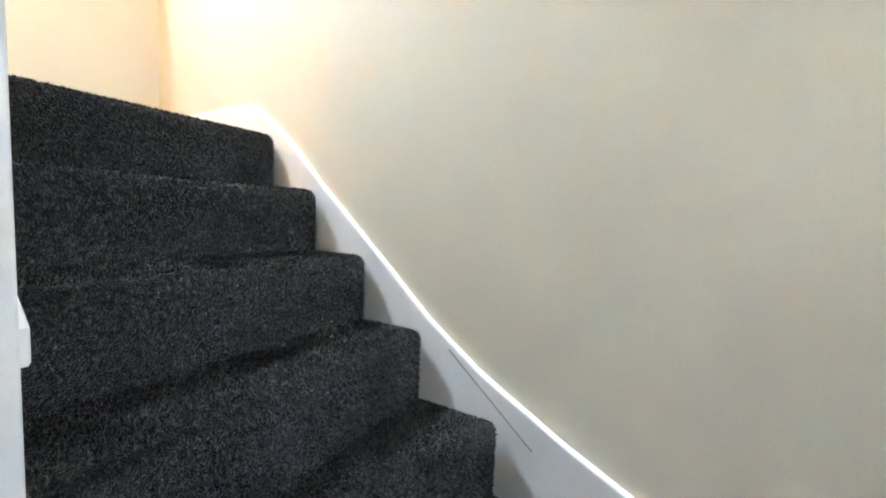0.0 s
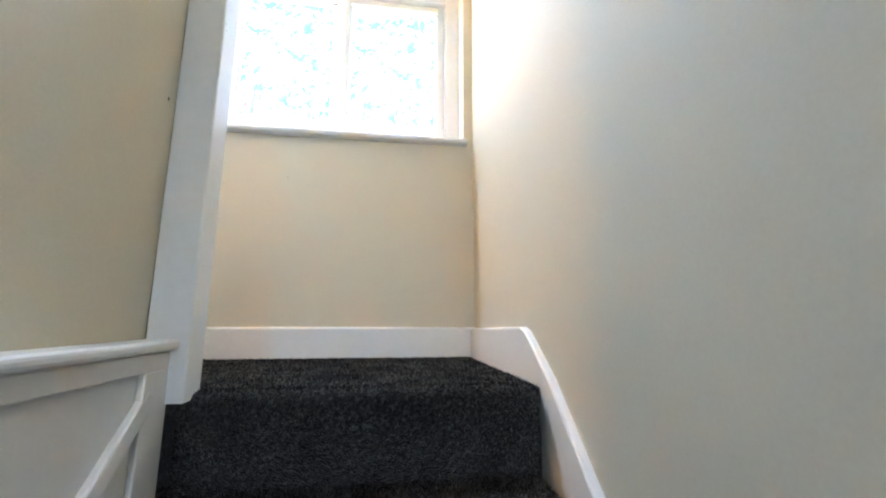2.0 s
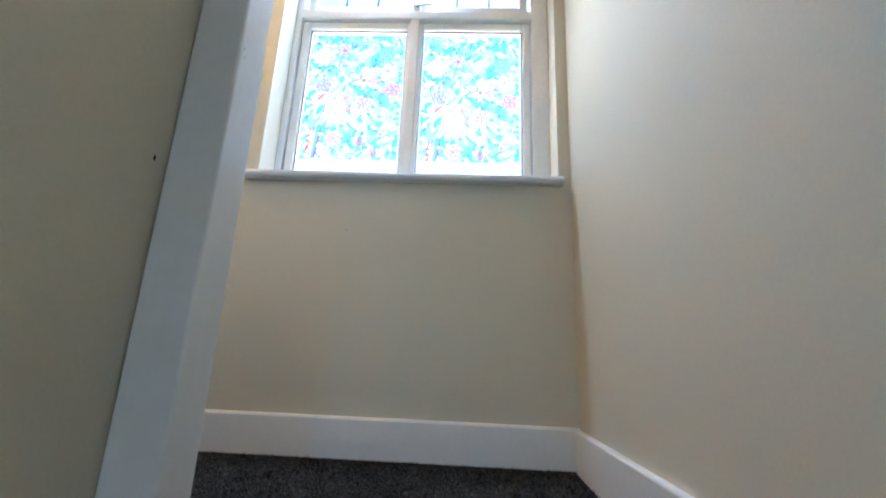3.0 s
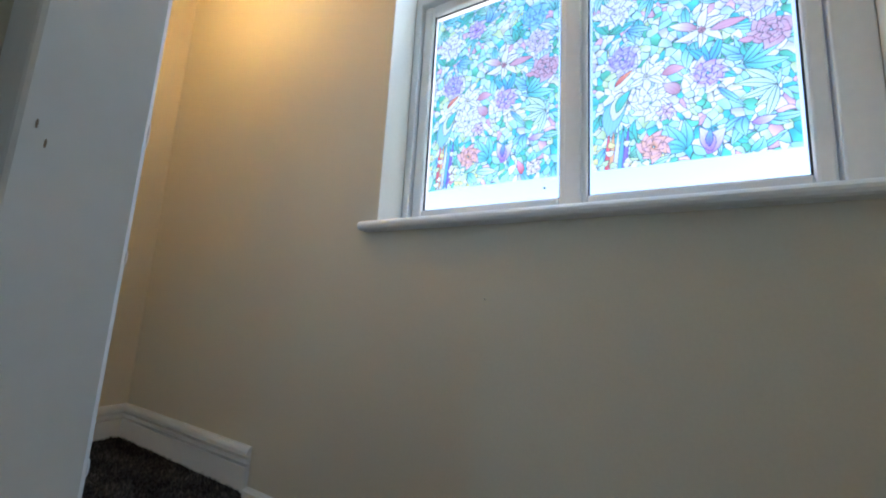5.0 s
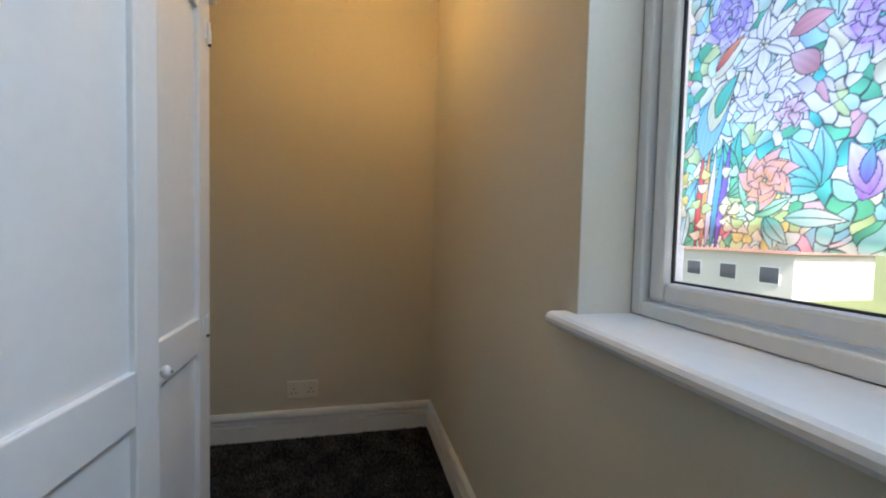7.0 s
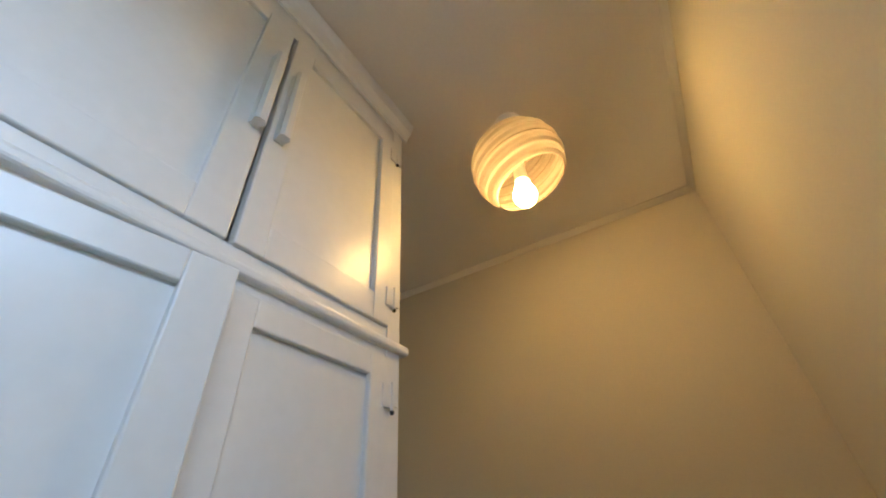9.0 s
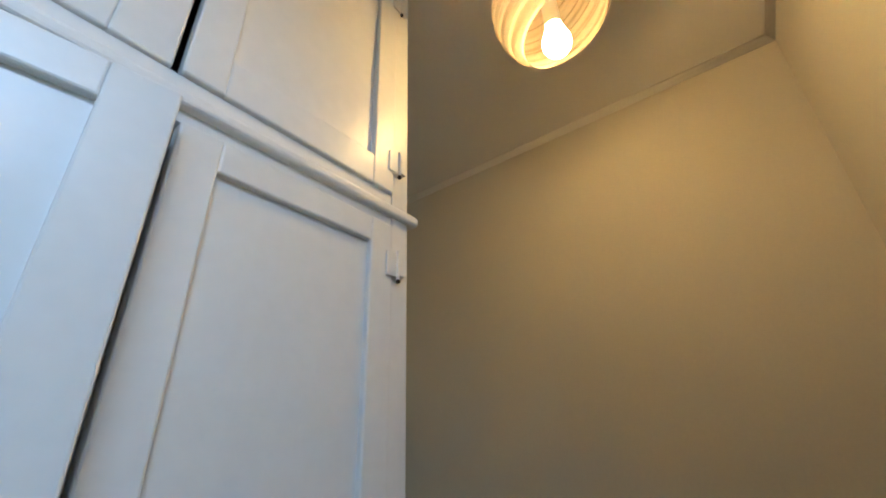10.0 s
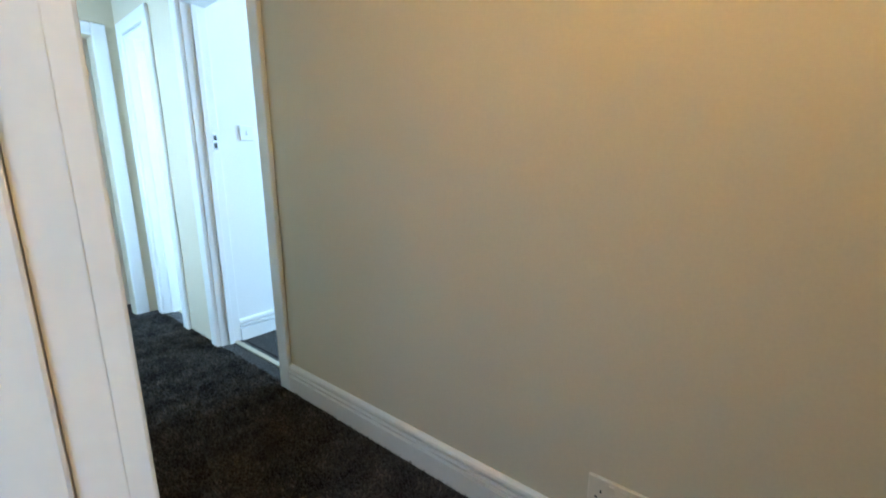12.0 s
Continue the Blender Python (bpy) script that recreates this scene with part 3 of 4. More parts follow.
def film_print(width, height, reach, pitch):
    rnd = random.Random(11)
    nx, ny = int(width / pitch) + 1, int(reach / pitch) + 1
    gx, gy = np.meshgrid(np.linspace(0, width, nx), np.linspace(0, reach, ny))
    wx = gx + 0.006 * np.sin(gy * 61 + 1.3) + 0.003 * np.sin(gx * 143 + gy * 90)
    wy = gy + 0.006 * np.sin(gx * 57 + 0.4) + 0.003 * np.sin(gy * 133 - gx * 110)
    # ground of uneven cells: pale over the middle and lower left, sea-green elsewhere
    cells = []
    for k in range(5000):
        x, y = rnd.uniform(-0.02, width + 0.02), rnd.uniform(-0.02, reach + 0.02)
        d = 0.0085 + 0.012 * (0.5 + 0.5 * math.sin(x * 37 + 2) * math.cos(y * 31))
        if all((x - u) ** 2 + (y - v) ** 2 > d * d for u, v, _ in cells):
            pale = math.exp(-((x / width - 0.32) / 0.30) ** 2 - ((y / height - 0.42) / 0.18) ** 2) + 0.6 * math.exp(-((x / width - 0.75) / 0.3) ** 2 - ((y / height - 0.66) / 0.11) ** 2)
            low = y / height < 0.20
            if rnd.random() < 0.9 * pale:
                c = rnd.choice(["white", "white", "cream", "lilac", "mint"])
            elif low and x / width < 0.45:
                c = rnd.choice(["cream", "yellow", "lime", "mint", "green", "cream"])
            else:
                c = rnd.choice(["teal", "aqua", "mint", "white", "mint", "green", "aqua", "lilac", "teal", "cream", "sky", "lime", "green", "pink"])
            cells.append((x, y, c))
    one, two, who = np.full(gx.shape, 9.0), np.full(gx.shape, 9.0), np.zeros(gx.shape, int)
    for k, (x, y, _) in enumerate(cells):
        d = np.hypot(wx - x, (wy - y) * 0.8)
        near = d < one
        two = np.where(near, one, np.minimum(two, d))
        who = np.where(near, k, who)
        one = np.minimum(one, d)
    colours = np.array([TONE[c] for _, _, c in cells])
    slope = np.array([(rnd.uniform(-26, 26), rnd.uniform(-26, 26)) for _ in cells])
    centre = np.array([(x, y) for x, y, _ in cells])
    tint = 1 + slope[who][..., 0] * (gx - centre[who][..., 0]) + slope[who][..., 1] * (gy - centre[who][..., 1])
    img = np.clip(colours[who] * np.clip(tint, 0.72, 1.25)[..., None], 0, 0.97)
    edge = np.clip(((two - one) - 0.0006) / 0.0014, 0, 1)

    def petal(cx, cy, ang, length, wide, colour, blunt=0.75, rib=False, bend=0.25, tip=None):
        """One outlined petal or leaf, shaded from its root to its tip."""
        nonlocal img, edge
        c, s = math.cos(ang), math.sin(ang)
        u, v = (gx - cx) * c + (gy - cy) * s, -(gx - cx) * s + (gy - cy) * c
        v = v - wide * bend * np.sin(np.clip(u / length, 0, 1) * 3.1)
        f = np.clip(u / length, 0, 1)
        half = wide / 2 * np.sin(np.pi * f ** blunt)
        inside = np.minimum(half - np.abs(v), np.minimum(u, length - u))
        m = inside > -0.0004
        root, end = np.array(TONE[colour]), np.array(TONE[tip or colour])
        shade = (0.80 + 0.36 * f + 0.05 * np.sin(v * 700 + cx * 90))[..., None]
        img = np.where(m[..., None], np.clip((root + (end - root) * f[..., None]) * shade, 0, 0.97), img)
        line = np.clip((inside - 0.0006) / 0.0012, 0, 1)
        if rib:
            line = np.minimum(line, np.clip((np.abs(v) - 0.0003) / 0.0010, 0, 1) + (f > 0.9))
        edge = np.where(m, line, edge)

    def leaf(u, v, ang, length, wide, colour, tip=None, rib=True):
        petal(u * width, v * height, ang, length, wide, colour, 0.8, rib, rnd.uniform(-0.3, 0.3), tip)

    def flower(u, v, outer, inner, size, petals=8, slim=0.7, rings=3):
        """A round bloom: rings of petals laid over one another towards the heart."""
        x, y, turn = u * width, v * height, rnd.uniform(0, 6)
        for ring, (reach, count, wide) in enumerate(((1.0, petals, slim), (0.74, petals - 1, slim * 0.85), (0.50, 5, slim * 0.65), (0.30, 3, slim * 0.5))[:rings]):
            for k in range(count):
                a = turn + ring * 0.45 + 6.283 * k / count + rnd.uniform(-0.2, 0.2)
                petal(x + 0.05 * size * math.cos(a), y + 0.05 * size * math.sin(a), a, size * reach * rnd.uniform(0.85, 1.1), size * wide * rnd.uniform(0.85, 1.15),
                      inner if ring % 2 else outer, rnd.uniform(0.45, 0.7), tip=outer if ring % 2 else inner)

    def lily(u, v, ang, colour, heart, size):
        for k in range(6):
            petal(u * width, v * height, ang + 1.047 * k + rnd.uniform(-0.15, 0.15), size * rnd.uniform(0.85, 1.1), size * 0.36, colour, 0.75, k % 2 == 0, tip="white")
        flower(u, v, heart, heart, size * 0.16, 5, 0.9, 1)

    # scattered leaves, in sprays that share a direction
    for k in range(64):
        u, v = rnd.random(), rnd.uniform(0.02, 1.08)
        if math.hypot((u - 0.32) / 0.30, (v - 0.42) / 0.17) < 1:
            continue
        a, (c, t) = rnd.uniform(0, 6.28), rnd.choice([("teal", "aqua"), ("teal", "mint"), ("green", "mint"), ("aqua", "white"), ("sky", "white"), ("green", "teal"), ("blue", "aqua")])
        for j in range(rnd.choice((1, 2, 3))):
            leaf(u, v, a + 0.45 * j, rnd.uniform(0.045, 0.085), rnd.uniform(0.014, 0.030), c, t)
    # leaves about the blooms
    for u, v, a, n, c, t in ((0.10, 0.71, 0.3, 5, "green", "teal"), (0.45, 0.89, 0.5, 3, "blue", "sky"), (0.62, 0.46, 1.2, 3, "blue", "teal"), (0.78, 0.44, -0.6, 4, "teal", "aqua"),
                             (0.92, 0.33, 2.4, 5, "mint", "lime"), (0.50, 0.13, 1.6, 4, "teal", "sky"), (0.30, 0.08, 0.4, 4, "green", "mint"), (0.05, 0.99, -0.4, 4, "teal", "aqua")):
        for j in range(n):
            leaf(u, v, a + 0.5 * j, rnd.uniform(0.060, 0.090), rnd.uniform(0.020, 0.032), c, t)
    flower(0.36, 0.87, "purple", "lilac", 0.040, 7, 0.7)
    flower(0.82, 0.84, "blue", "sky", 0.052, 8, 0.75, 4)
    flower(0.13, 0.81, "lilac", "white", 0.054, 9, 0.7, 4)
    flower(0.85, 0.70, "mauve", "lilac", 0.046, 8, 0.75)
    lily(0.60, 0.62, 0.35, "cream", "rose", 0.062)
    leaf(0.58, 0.63, 2.75, 0.070, 0.026, "rose", "white", False)
    leaf(0.64, 0.61, 0.12, 0.080, 0.024, "pink", "rose", False)
    flower(0.18, 0.575, "violet", "lilac", 0.046, 8, 0.75, 4)
    lily(0.31, 0.47, 1.5, "white", "cream", 0.058)
    flower(0.33, 0.35, "white", "lilac", 0.052, 8, 0.55)
    leaf(0.39, 0.465, 0.1, 0.055, 0.028, "rose", "pink", False)
    leaf(0.48, 0.37, 2.4, 0.050, 0.032, "rose", "mauve", False)
    flower(0.41, 0.30, "lilac", "pink", 0.026, 6, 0.7, 2)
    flower(0.62, 0.43, "purple", "lilac", 0.046, 8, 0.75, 4)
    flower(0.91, 0.55, "rose", "mauve", 0.048, 6, 0.85, 4)
    leaf(0.84, 0.53, 3.0, 0.034, 0.018, "pink", "rose", False)
    flower(0.34, 0.16, "orange", "pink", 0.044, 7, 0.75)
    leaf(0.60, 0.10, 1.0, 0.074, 0.040, "purple", "lilac", False)
    leaf(0.62, 0.11, 1.9, 0.070, 0.032, "purple", "lilac", False)
    leaf(0.61, 0.13, 1.45, 0.046, 0.016, "violet", "blue", False)
    leaf(0.80, 0.20, 0.2, 0.050, 0.022, "purple", "lilac", False)
    leaf(0.76, 0.03, 1.9, 0.050, 0.022, "red", "pink", False)
    flower(0.84, 0.06, "pink", "cream", 0.028, 6, 0.7, 2)
    flower(0.19, 0.06, "red", "pink", 0.028, 5, 0.8, 2)
    # the parrot: long tail, wing bands and striped head
    for k, c in enumerate(("red", "orange", "lilac", "blue", "violet")):
        petal((0.075 + 0.022 * k) * width, -0.012, 1.52 - 0.015 * k, 0.185, 0.013, c, 0.9, bend=0)
    petal(0.09 * width, 0.150, 1.12, 0.135, 0.054, "sky", 0.8, tip="blue")
    petal(0.12 * width, 0.190, 1.05, 0.096, 0.038, "cream", 0.8, tip="lime")
    petal(0.14 * width, 0.212, 1.0, 0.070, 0.024, "green", 0.8, tip="teal")
    petal(0.13 * width, 0.275, 0.70, 0.074, 0.030, "cream", 0.8)
    petal(0.13 * width, 0.288, 0.68, 0.066, 0.014, "red", 0.8, tip="orange")
    for k in range(26):
        petal(rnd.uniform(0.0, 0.34) * width, rnd.uniform(0, 0.13), rnd.uniform(0, 6.28), rnd.uniform(0.018, 0.026), 0.018, rnd.choice(["cream", "lime", "yellow", "mint", "cream"]), 0.55)
    img = img * edge[..., None] + np.array(TONE["line"]) * (1 - edge[..., None])
    return gx, gy, img


def build_film(width, gx, gy, img, first, count):
    """One pane's sheet, cut from the roll at its own height."""
    gx, gy, img = gx[first:first + count], gy[:count], img[first:first + count]
    ny, nx = gx.shape
    verts = np.stack([gx, np.zeros_like(gx), gy], -1).reshape(-1, 3)
    idx = np.arange(nx * ny).reshape(ny, nx)
    quads = np.stack([idx[:-1, :-1], idx[:-1, 1:], idx[1:, 1:], idx[1:, :-1]], -1).reshape(-1, 4)
    me = bpy.data.meshes.new("coloured_film")
    me.from_pydata(verts.tolist(), [], quads.tolist())
    col = me.attributes.new("print", "FLOAT_COLOR", "POINT")
    col.data.foreach_set("color", np.concatenate([img.reshape(-1, 3), np.ones((nx * ny, 1))], 1).astype(np.float32).ravel())
    me.materials.append(M_FILM)
    return me


FB, FT, FW, PITCH, CUT = 1.122, 1.757, 0.434, 0.00135, 0.055
roll = film_print(FW, FT - FB, FT - FB + CUT, PITCH)
for gx, cut in ((GLASS_L, 0.0), (GLASS_R, CUT)):
    film_mesh = build_film(FW, *roll, int(cut / PITCH), int((FT - FB) / PITCH))
    ob = tagged(new("coloured_film", film_mesh), "printed stained-glass film of flowers, leaves and a parrot", "window film", "films on the window panes")
    ob.location = (gx[0] + 0.011, GY - 0.0015, FB)

# ---- cupboard ----
def hinge(parent, x, z, face):
    """A small lift-off hinge painted over."""
    bm = bmesh.new()
    box(bm, x - 0.004, x + 0.026, face, face + 0.0035, z - 0.022, z + 0.022, 0.001)
    box(bm, x - 0.020, x - 0.0055, face - 0.004, face + 0.0030, z - 0.016, z + 0.016, 0.001)
    cyl(bm, (x, face + 0.004, z - 0.026), (x, face + 0.004, z + 0.028), 0.003, seg=10)
    for dx in (-0.012, 0.012):
        for dz in (-0.014, 0.014):
            cyl(bm, (x + dx * 0.8, face + 0.002, z + dz), (x + dx * 0.8, face + 0.0035, z + dz), 0.0028, seg=8)
    h = part("hinge", bm, M_GLOSSWHITE, parent, "white painted hinge")
    bm = bmesh.new()
    ball(bm, (x, face + 0.0045, z - 0.029), 0.0045, 8, 6)
    part("pin", bm, M_HOLE, h)


cup = thing("built_in_cupboard", (-1.3, -1.1, UP), "white painted built-in cupboard with a lower door ajar", "cupboard")
cup.matrix_world = Matrix()
CY = WARD_Y
part("end_panel", block(-1.70, -1.68, -1.40, CY, LAND, CEIL - 0.002, 0.003), M_GLOSSWHITE, cup)
part("end_stile", block(-1.682, -1.656, -0.822, CY + 0.0005, LAND, CEIL - 0.002), M_GLOSSWHITE, cup)
part("side_stile", block(-0.885, -0.872, -0.815, CY, LAND, CEIL - 0.002, 0.003), M_GLOSSWHITE, cup)
part("side_panel", block(-0.955, -0.932, -1.40, -0.816, LAND, CEIL - 0.002), M_GLOSSWHITE, cup)
part("back_panel", block(-1.68, -0.955, -1.42, -1.40, LAND, CEIL - 0.002), M_GLOSSWHITE, cup)
for z0, z1 in ((1.700, 1.764), (2.368, CEIL - 0.003), (LAND, 0.14)):
    part("front_rail", block(-1.657, -0.8845, -0.818, CY - 0.002, z0, z1), M_GLOSSWHITE, cup)
part("shelf", block(-1.68, -0.954, -1.40, -0.82, 1.725, 1.745), M_GLOSSWHITE, cup)
part("mullion", block(-1.302, -1.284, -0.83, -0.812, 0.14, 1.708), M_GLOSSWHITE, cup)
bm = bmesh.new()
box(bm, -1.720, -0.872, CY - 0.03, CY + 0.012, 1.717, 1.738, 0.007, 3)
part("ledge", bm, M_GLOSSWHITE, cup, "white rounded ledge between the doors")
bm = bmesh.new()
run(bm, [(0, 0), (0.006, 0), (0.010, 0.012), (0.024, 0.03), (0.03, 0.055), (0.034, 0.062), (0, 0.062)], (-1.716, CY, CEIL - 0.064), (-0.872, CY, CEIL - 0.064), (0, 1, 0))
part("cornice", bm, M_GLOSSWHITE, cup, "white moulded cornice")


def cupboard_door(name, w, h, rails, stile, m, t=0.022, recess=0.011):
    """A framed door from x=0 to w, z=0 to h, its face at y=0 and its back at -t."""
    d = part(name, block(0.006, w - 0.006, -t + 0.004, -recess, 0.006, h - 0.006), M_GLOSSWHITE, cup)
    for x in (0, w - stile):
        part("stile", block(x, x + stile, -t, 0, 0, h, 0.003), M_GLOSSWHITE, d)
    for z0, z1 in rails:
        part("rail", block(stile - 0.0005, w - stile + 0.0005, -t + 0.0005, -0.0005, z0, z1, 0.003), M_GLOSSWHITE, d)
    d.matrix_local = m
    return d


LB, LT = 0.145, 1.698
# right lower door, shut; its x runs from the cupboard's end
dr = cupboard_door("lower_door", 0.352, LT - LB, [(0, 0.11), (0.822 - LB, 0.910 - LB), (1.653 - LB, LT - LB)], 0.05, Matrix.Translation((-1.655, CY + 0.006, LB)))
hinge(dr, -0.010, 1.622 - LB, 0.0)
hinge(dr, 0.004, 0.884 - LB, 0.0)


def knob(parent, x, z):
    bm = bmesh.new()
    cyl(bm, (x, 0, z), (x, 0.004, z), 0.011)
    cyl(bm, (x, 0.004, z), (x, 0.030, z), 0.005)
    ball(bm, (x, 0.037, z), 0.0115, 14, 8, (1, 0.75, 1))
    k = part("knob", bm, M_GLOSSWHITE, parent, "small white round knob", True)
    bm = bmesh.new()
    cyl(bm, (x, 0.045, z), (x, 0.047, z), 0.003, seg=8)
    part("screw", bm, M_METAL, k)


knob(dr, 0.327, 0.872 - LB)
# left lower door, ajar: hinged at its far side from the other
dl = cupboard_door("lower_door", 0.400, LT - LB, [(0, 0.11), (0.820 - LB, 0.908 - LB), (1.653 - LB, LT - LB)], 0.062,
                   Matrix.Translation((-0.890, CY + 0.006, LB)) @ Matrix.Rotation(radians(-6.3), 4, "Z") @ Matrix.Translation((-0.400, 0, 0)))
part("turn_catch", block(0.310, 0.322, 0.0, 0.006, 0.93 - LB, 0.975 - LB, 0.002), M_GLOSSWHITE, dr, "small white painted turn catch")
UPZ, UPT = 1.766, 2.366
up_rails = [(0, 0.062), (UPT - UPZ - 0.035, UPT - UPZ)]
ur = cupboard_door("upper_door", 0.366, UPT - UPZ, up_rails, 0.052, Matrix.Translation((-1.655, CY + 0.006, UPZ)))
ul = cupboard_door("upper_door", 0.385, UPT - UPZ, up_rails, 0.064, Matrix.Translation((-1.279, CY + 0.004, UPZ)))
hinge(ur, -0.010, 1.835 - UPZ, 0.0)
hinge(ur, -0.010, 2.30 - UPZ, 0.0)


def bar_handle(parent, x, z0, z1):
    bm = bmesh.new()
    prism(bm, [(-0.011, 0), (0.011, 0), (0.009, 0.008), (0.012, 0.020), (0.006, 0.026), (-0.006, 0.026), (-0.012, 0.020), (-0.009, 0.008)],
          lambda u, v, w: (x + u, v, z0 + w), z1 - z0, 0.002)
    part("handle", bm, M_GLOSSWHITE, parent, "white painted wooden pull handle")


bar_handle(ur, 0.345, 2.01 - UPZ, 2.22 - UPZ)
bar_handle(ul, 0.020, 2.005 - UPZ, 2.228 - UPZ)


# ---- paper lantern ----
lan = thing("pendant_lamp", (-1.882, -0.497, CEIL), "cream paper globe lantern, lit, hung from the ceiling", "pendant lamp")
LR = 0.138
bm = bmesh.new()
rows_n, cols_n, hole = 96, 64, 0.90
tilt = Matrix.Rotation(radians(20), 4, (0.81, 0.58, 0))
grid = []
for i in range(rows_n + 1):
    th = 0.13 + (math.pi - hole - 0.13) * i / rows_n
    row = []
    for j in range(cols_n):
        ph = 2 * math.pi * j / cols_n
        wave = 1 + 0.016 * math.cos(th * 21.4 - ph) + 0.007 * math.cos(th * 47 - 2 * ph + 1.5 * math.sin(ph)) + 0.009 * noise.noise((math.cos(ph) * 3, math.sin(ph) * 3, th * 4))
        row.append(bm.verts.new(tilt @ Vector((LR * wave * math.sin(th) * math.cos(ph), LR * wave * math.sin(th) * math.sin(ph), LR * 0.97 * wave * math.cos(th)))))
    grid.append(row)
for i in range(rows_n):
    for j in range(cols_n):
        bm.faces.new((grid[i][j], grid[i + 1][j], grid[i + 1][(j + 1) % cols_n], grid[i][(j + 1) % cols_n]))
shade = part("shade", bm, M_PAPER, lan, "crinkled cream paper globe", True)
shade.location = (0, 0, 2.292 - CEIL)
cv = bpy.data.curves.new("wire", "CURVE")
cv.dimensions, cv.bevel_depth, cv.bevel_resolution = "3D", 0.0013, 1
sp = cv.splines.new("POLY")
N = 420
sp.points.add(N - 1)
for k in range(N):
    f = k / (N - 1)
    th, ph = 0.13 + (math.pi - hole - 0.13) * f, 2 * math.pi * 8.5 * f
    p = tilt @ Vector((LR * 0.985 * math.sin(th) * math.cos(ph), LR * 0.985 * math.sin(th) * math.sin(ph), LR * 0.955 * math.cos(th)))
    sp.points[k].co = (*p, 1)
tmp = new("wire", cv)
wire_mesh = bpy.data.meshes.new_from_object(tmp.evaluated_get(bpy.context.evaluated_depsgraph_get()))
bpy.data.objects.remove(tmp)
wire_mesh.materials.clear()
wire_mesh.materials.append(M_WIRE)
wire = new("wire_spiral", wire_mesh)
wire.parent = shade
bm = bmesh.new()
cyl(bm, (0, 0, 0), (0, 0, -0.018), 0.045, 0.03, 24)
cyl(bm, (0, 0, -0.018), (0, 0, -0.10), 0.004, seg=10)
part("ceiling_rose", bm, M_FRAME, lan, "white ceiling rose and flex")
bm = bmesh.new()
cyl(bm, (0, 0, -0.10), (0, 0, -0.270), 0.018, 0.020, 18)
part("bulb_holder", bm, M_FRAME, lan)
bm = bmesh.new()
ball(bm, (0, 0, -0.325), 0.033, 18, 12, (1, 1, 1.1))
cyl(bm, (0, 0, -0.268), (0, 0, -0.310), 0.017, 0.029, 16)
part("bulb", bm, M_BULB, lan, "glowing warm bulb", True)

# ---- socket ----
def double_socket(at):
    s = thing("wall_socket", at, "cream plastic double wall socket above the skirting board", "socket")
    bm = bmesh.new()
    box(bm, 0.0005, 0.0105, -0.073, 0.073, -0.043, 0.043, 0.003, 2)
    plate = part("plate", bm, M_PLASTIC, s)
    for dy in (-0.04, 0.04):
        for oy, oz, w, h in ((0, 0.006, 0.004, 0.009), (-0.011, -0.014, 0.007, 0.0045), (0.011, -0.014, 0.007, 0.0045)):
            part("pin_hole", block(0.0105, 0.0114, dy + oy - w / 2, dy + oy + w / 2, oz - h / 2, oz + h / 2), M_HOLE, plate)
    for dy in (-0.014, 0.014):
        part("rocker", block(0.010, 0.0145, dy - 0.006, dy + 0.006, 0.012, 0.034, 0.0015), M_PLASTIC, plate)
    return s


double_socket((FARX, -0.648, 0.340))


# ---- doorways of the hall ----
def casing(name, side, y0, y1, head, label):
    """White architrave round a doorway in the wall at x = FARX, with its jamb lining."""
    t = thing(name, (FARX, (y0 + y1) / 2, UP), label, "doorway", kind="structure")
    t.matrix_world = Matrix()
    for a, b in ((y0, y0 + 0.085), (y1 - 0.085, y1)):
        bm = bmesh.new()
        box(bm, FARX, FARX + 0.022, a, b, UP - 0.003, head + 0.08, 0.008, 3)
        part("architrave", bm, M_COOLWHITE, t)
    bm = bmesh.new()
    box(bm, FARX, FARX + 0.021, y0 + 0.085, y1 - 0.085, head, head + 0.08, 0.008, 3)
    part("head_architrave", bm, M_COOLWHITE, t)
    bm = bmesh.new()
    box(bm, FARX - W - 0.002, FARX + 0.002, y0 + 0.075, y0 + 0.09, UP - 0.003, head, 0.002)
    box(bm, FARX - W - 0.002, FARX + 0.002, y1 - 0.09, y1 - 0.075, UP - 0.003, head, 0.002)
    box(bm, FARX - W - 0.002, FARX + 0.002, y0 + 0.09, y1 - 0.09, head - 0.015, head, 0.002)
    box(bm, FARX - 0.075, FARX - 0.045, y0 + 0.089, y0 + 0.103, UP - 0.003, head - 0.015, 0.002)
    box(bm, FARX - 0.075, FARX - 0.045, y1 - 0.103, y1 - 0.089, UP - 0.003, head - 0.015, 0.002)
    part("jamb", bm, M_COOLWHITE, t)
    bm = bmesh.new()
    box(bm, FARX - 0.105, FARX - 0.075, y0 + 0.09, y1 - 0.09, UP - 0.003, UP + 0.006, 0.002)
    part("threshold_strip", bm, M_BRASS, t, "pale metal carpet strip")
    return t


d1 = casing("door_1", 1, D1B - 0.085, D1A + 0.085, HEAD, "open doorway with white architrave and jamb")
bm = bmesh.new()
box(bm, FARX - 0.110, FARX - 0.085, D1B + 0.004, D1B + 0.007, 1.27, 1.36)
plate = part("strike_plate", bm, M_METAL, d1, "metal strike plate")
bm = bmesh.new()
box(bm, FARX - 0.105, FARX - 0.09, D1B + 0.0065, D1B + 0.008, 1.28, 1.31)
box(bm, FARX - 0.105, FARX - 0.09, D1B + 0.0065, D1B + 0.008, 1.325, 1.35)
part("latch_hole", bm, M_HOLE, plate)
casing("door_2", 1, D2B - 0.085, D2A + 0.085, HEAD, "open doorway with white moulded architrave")
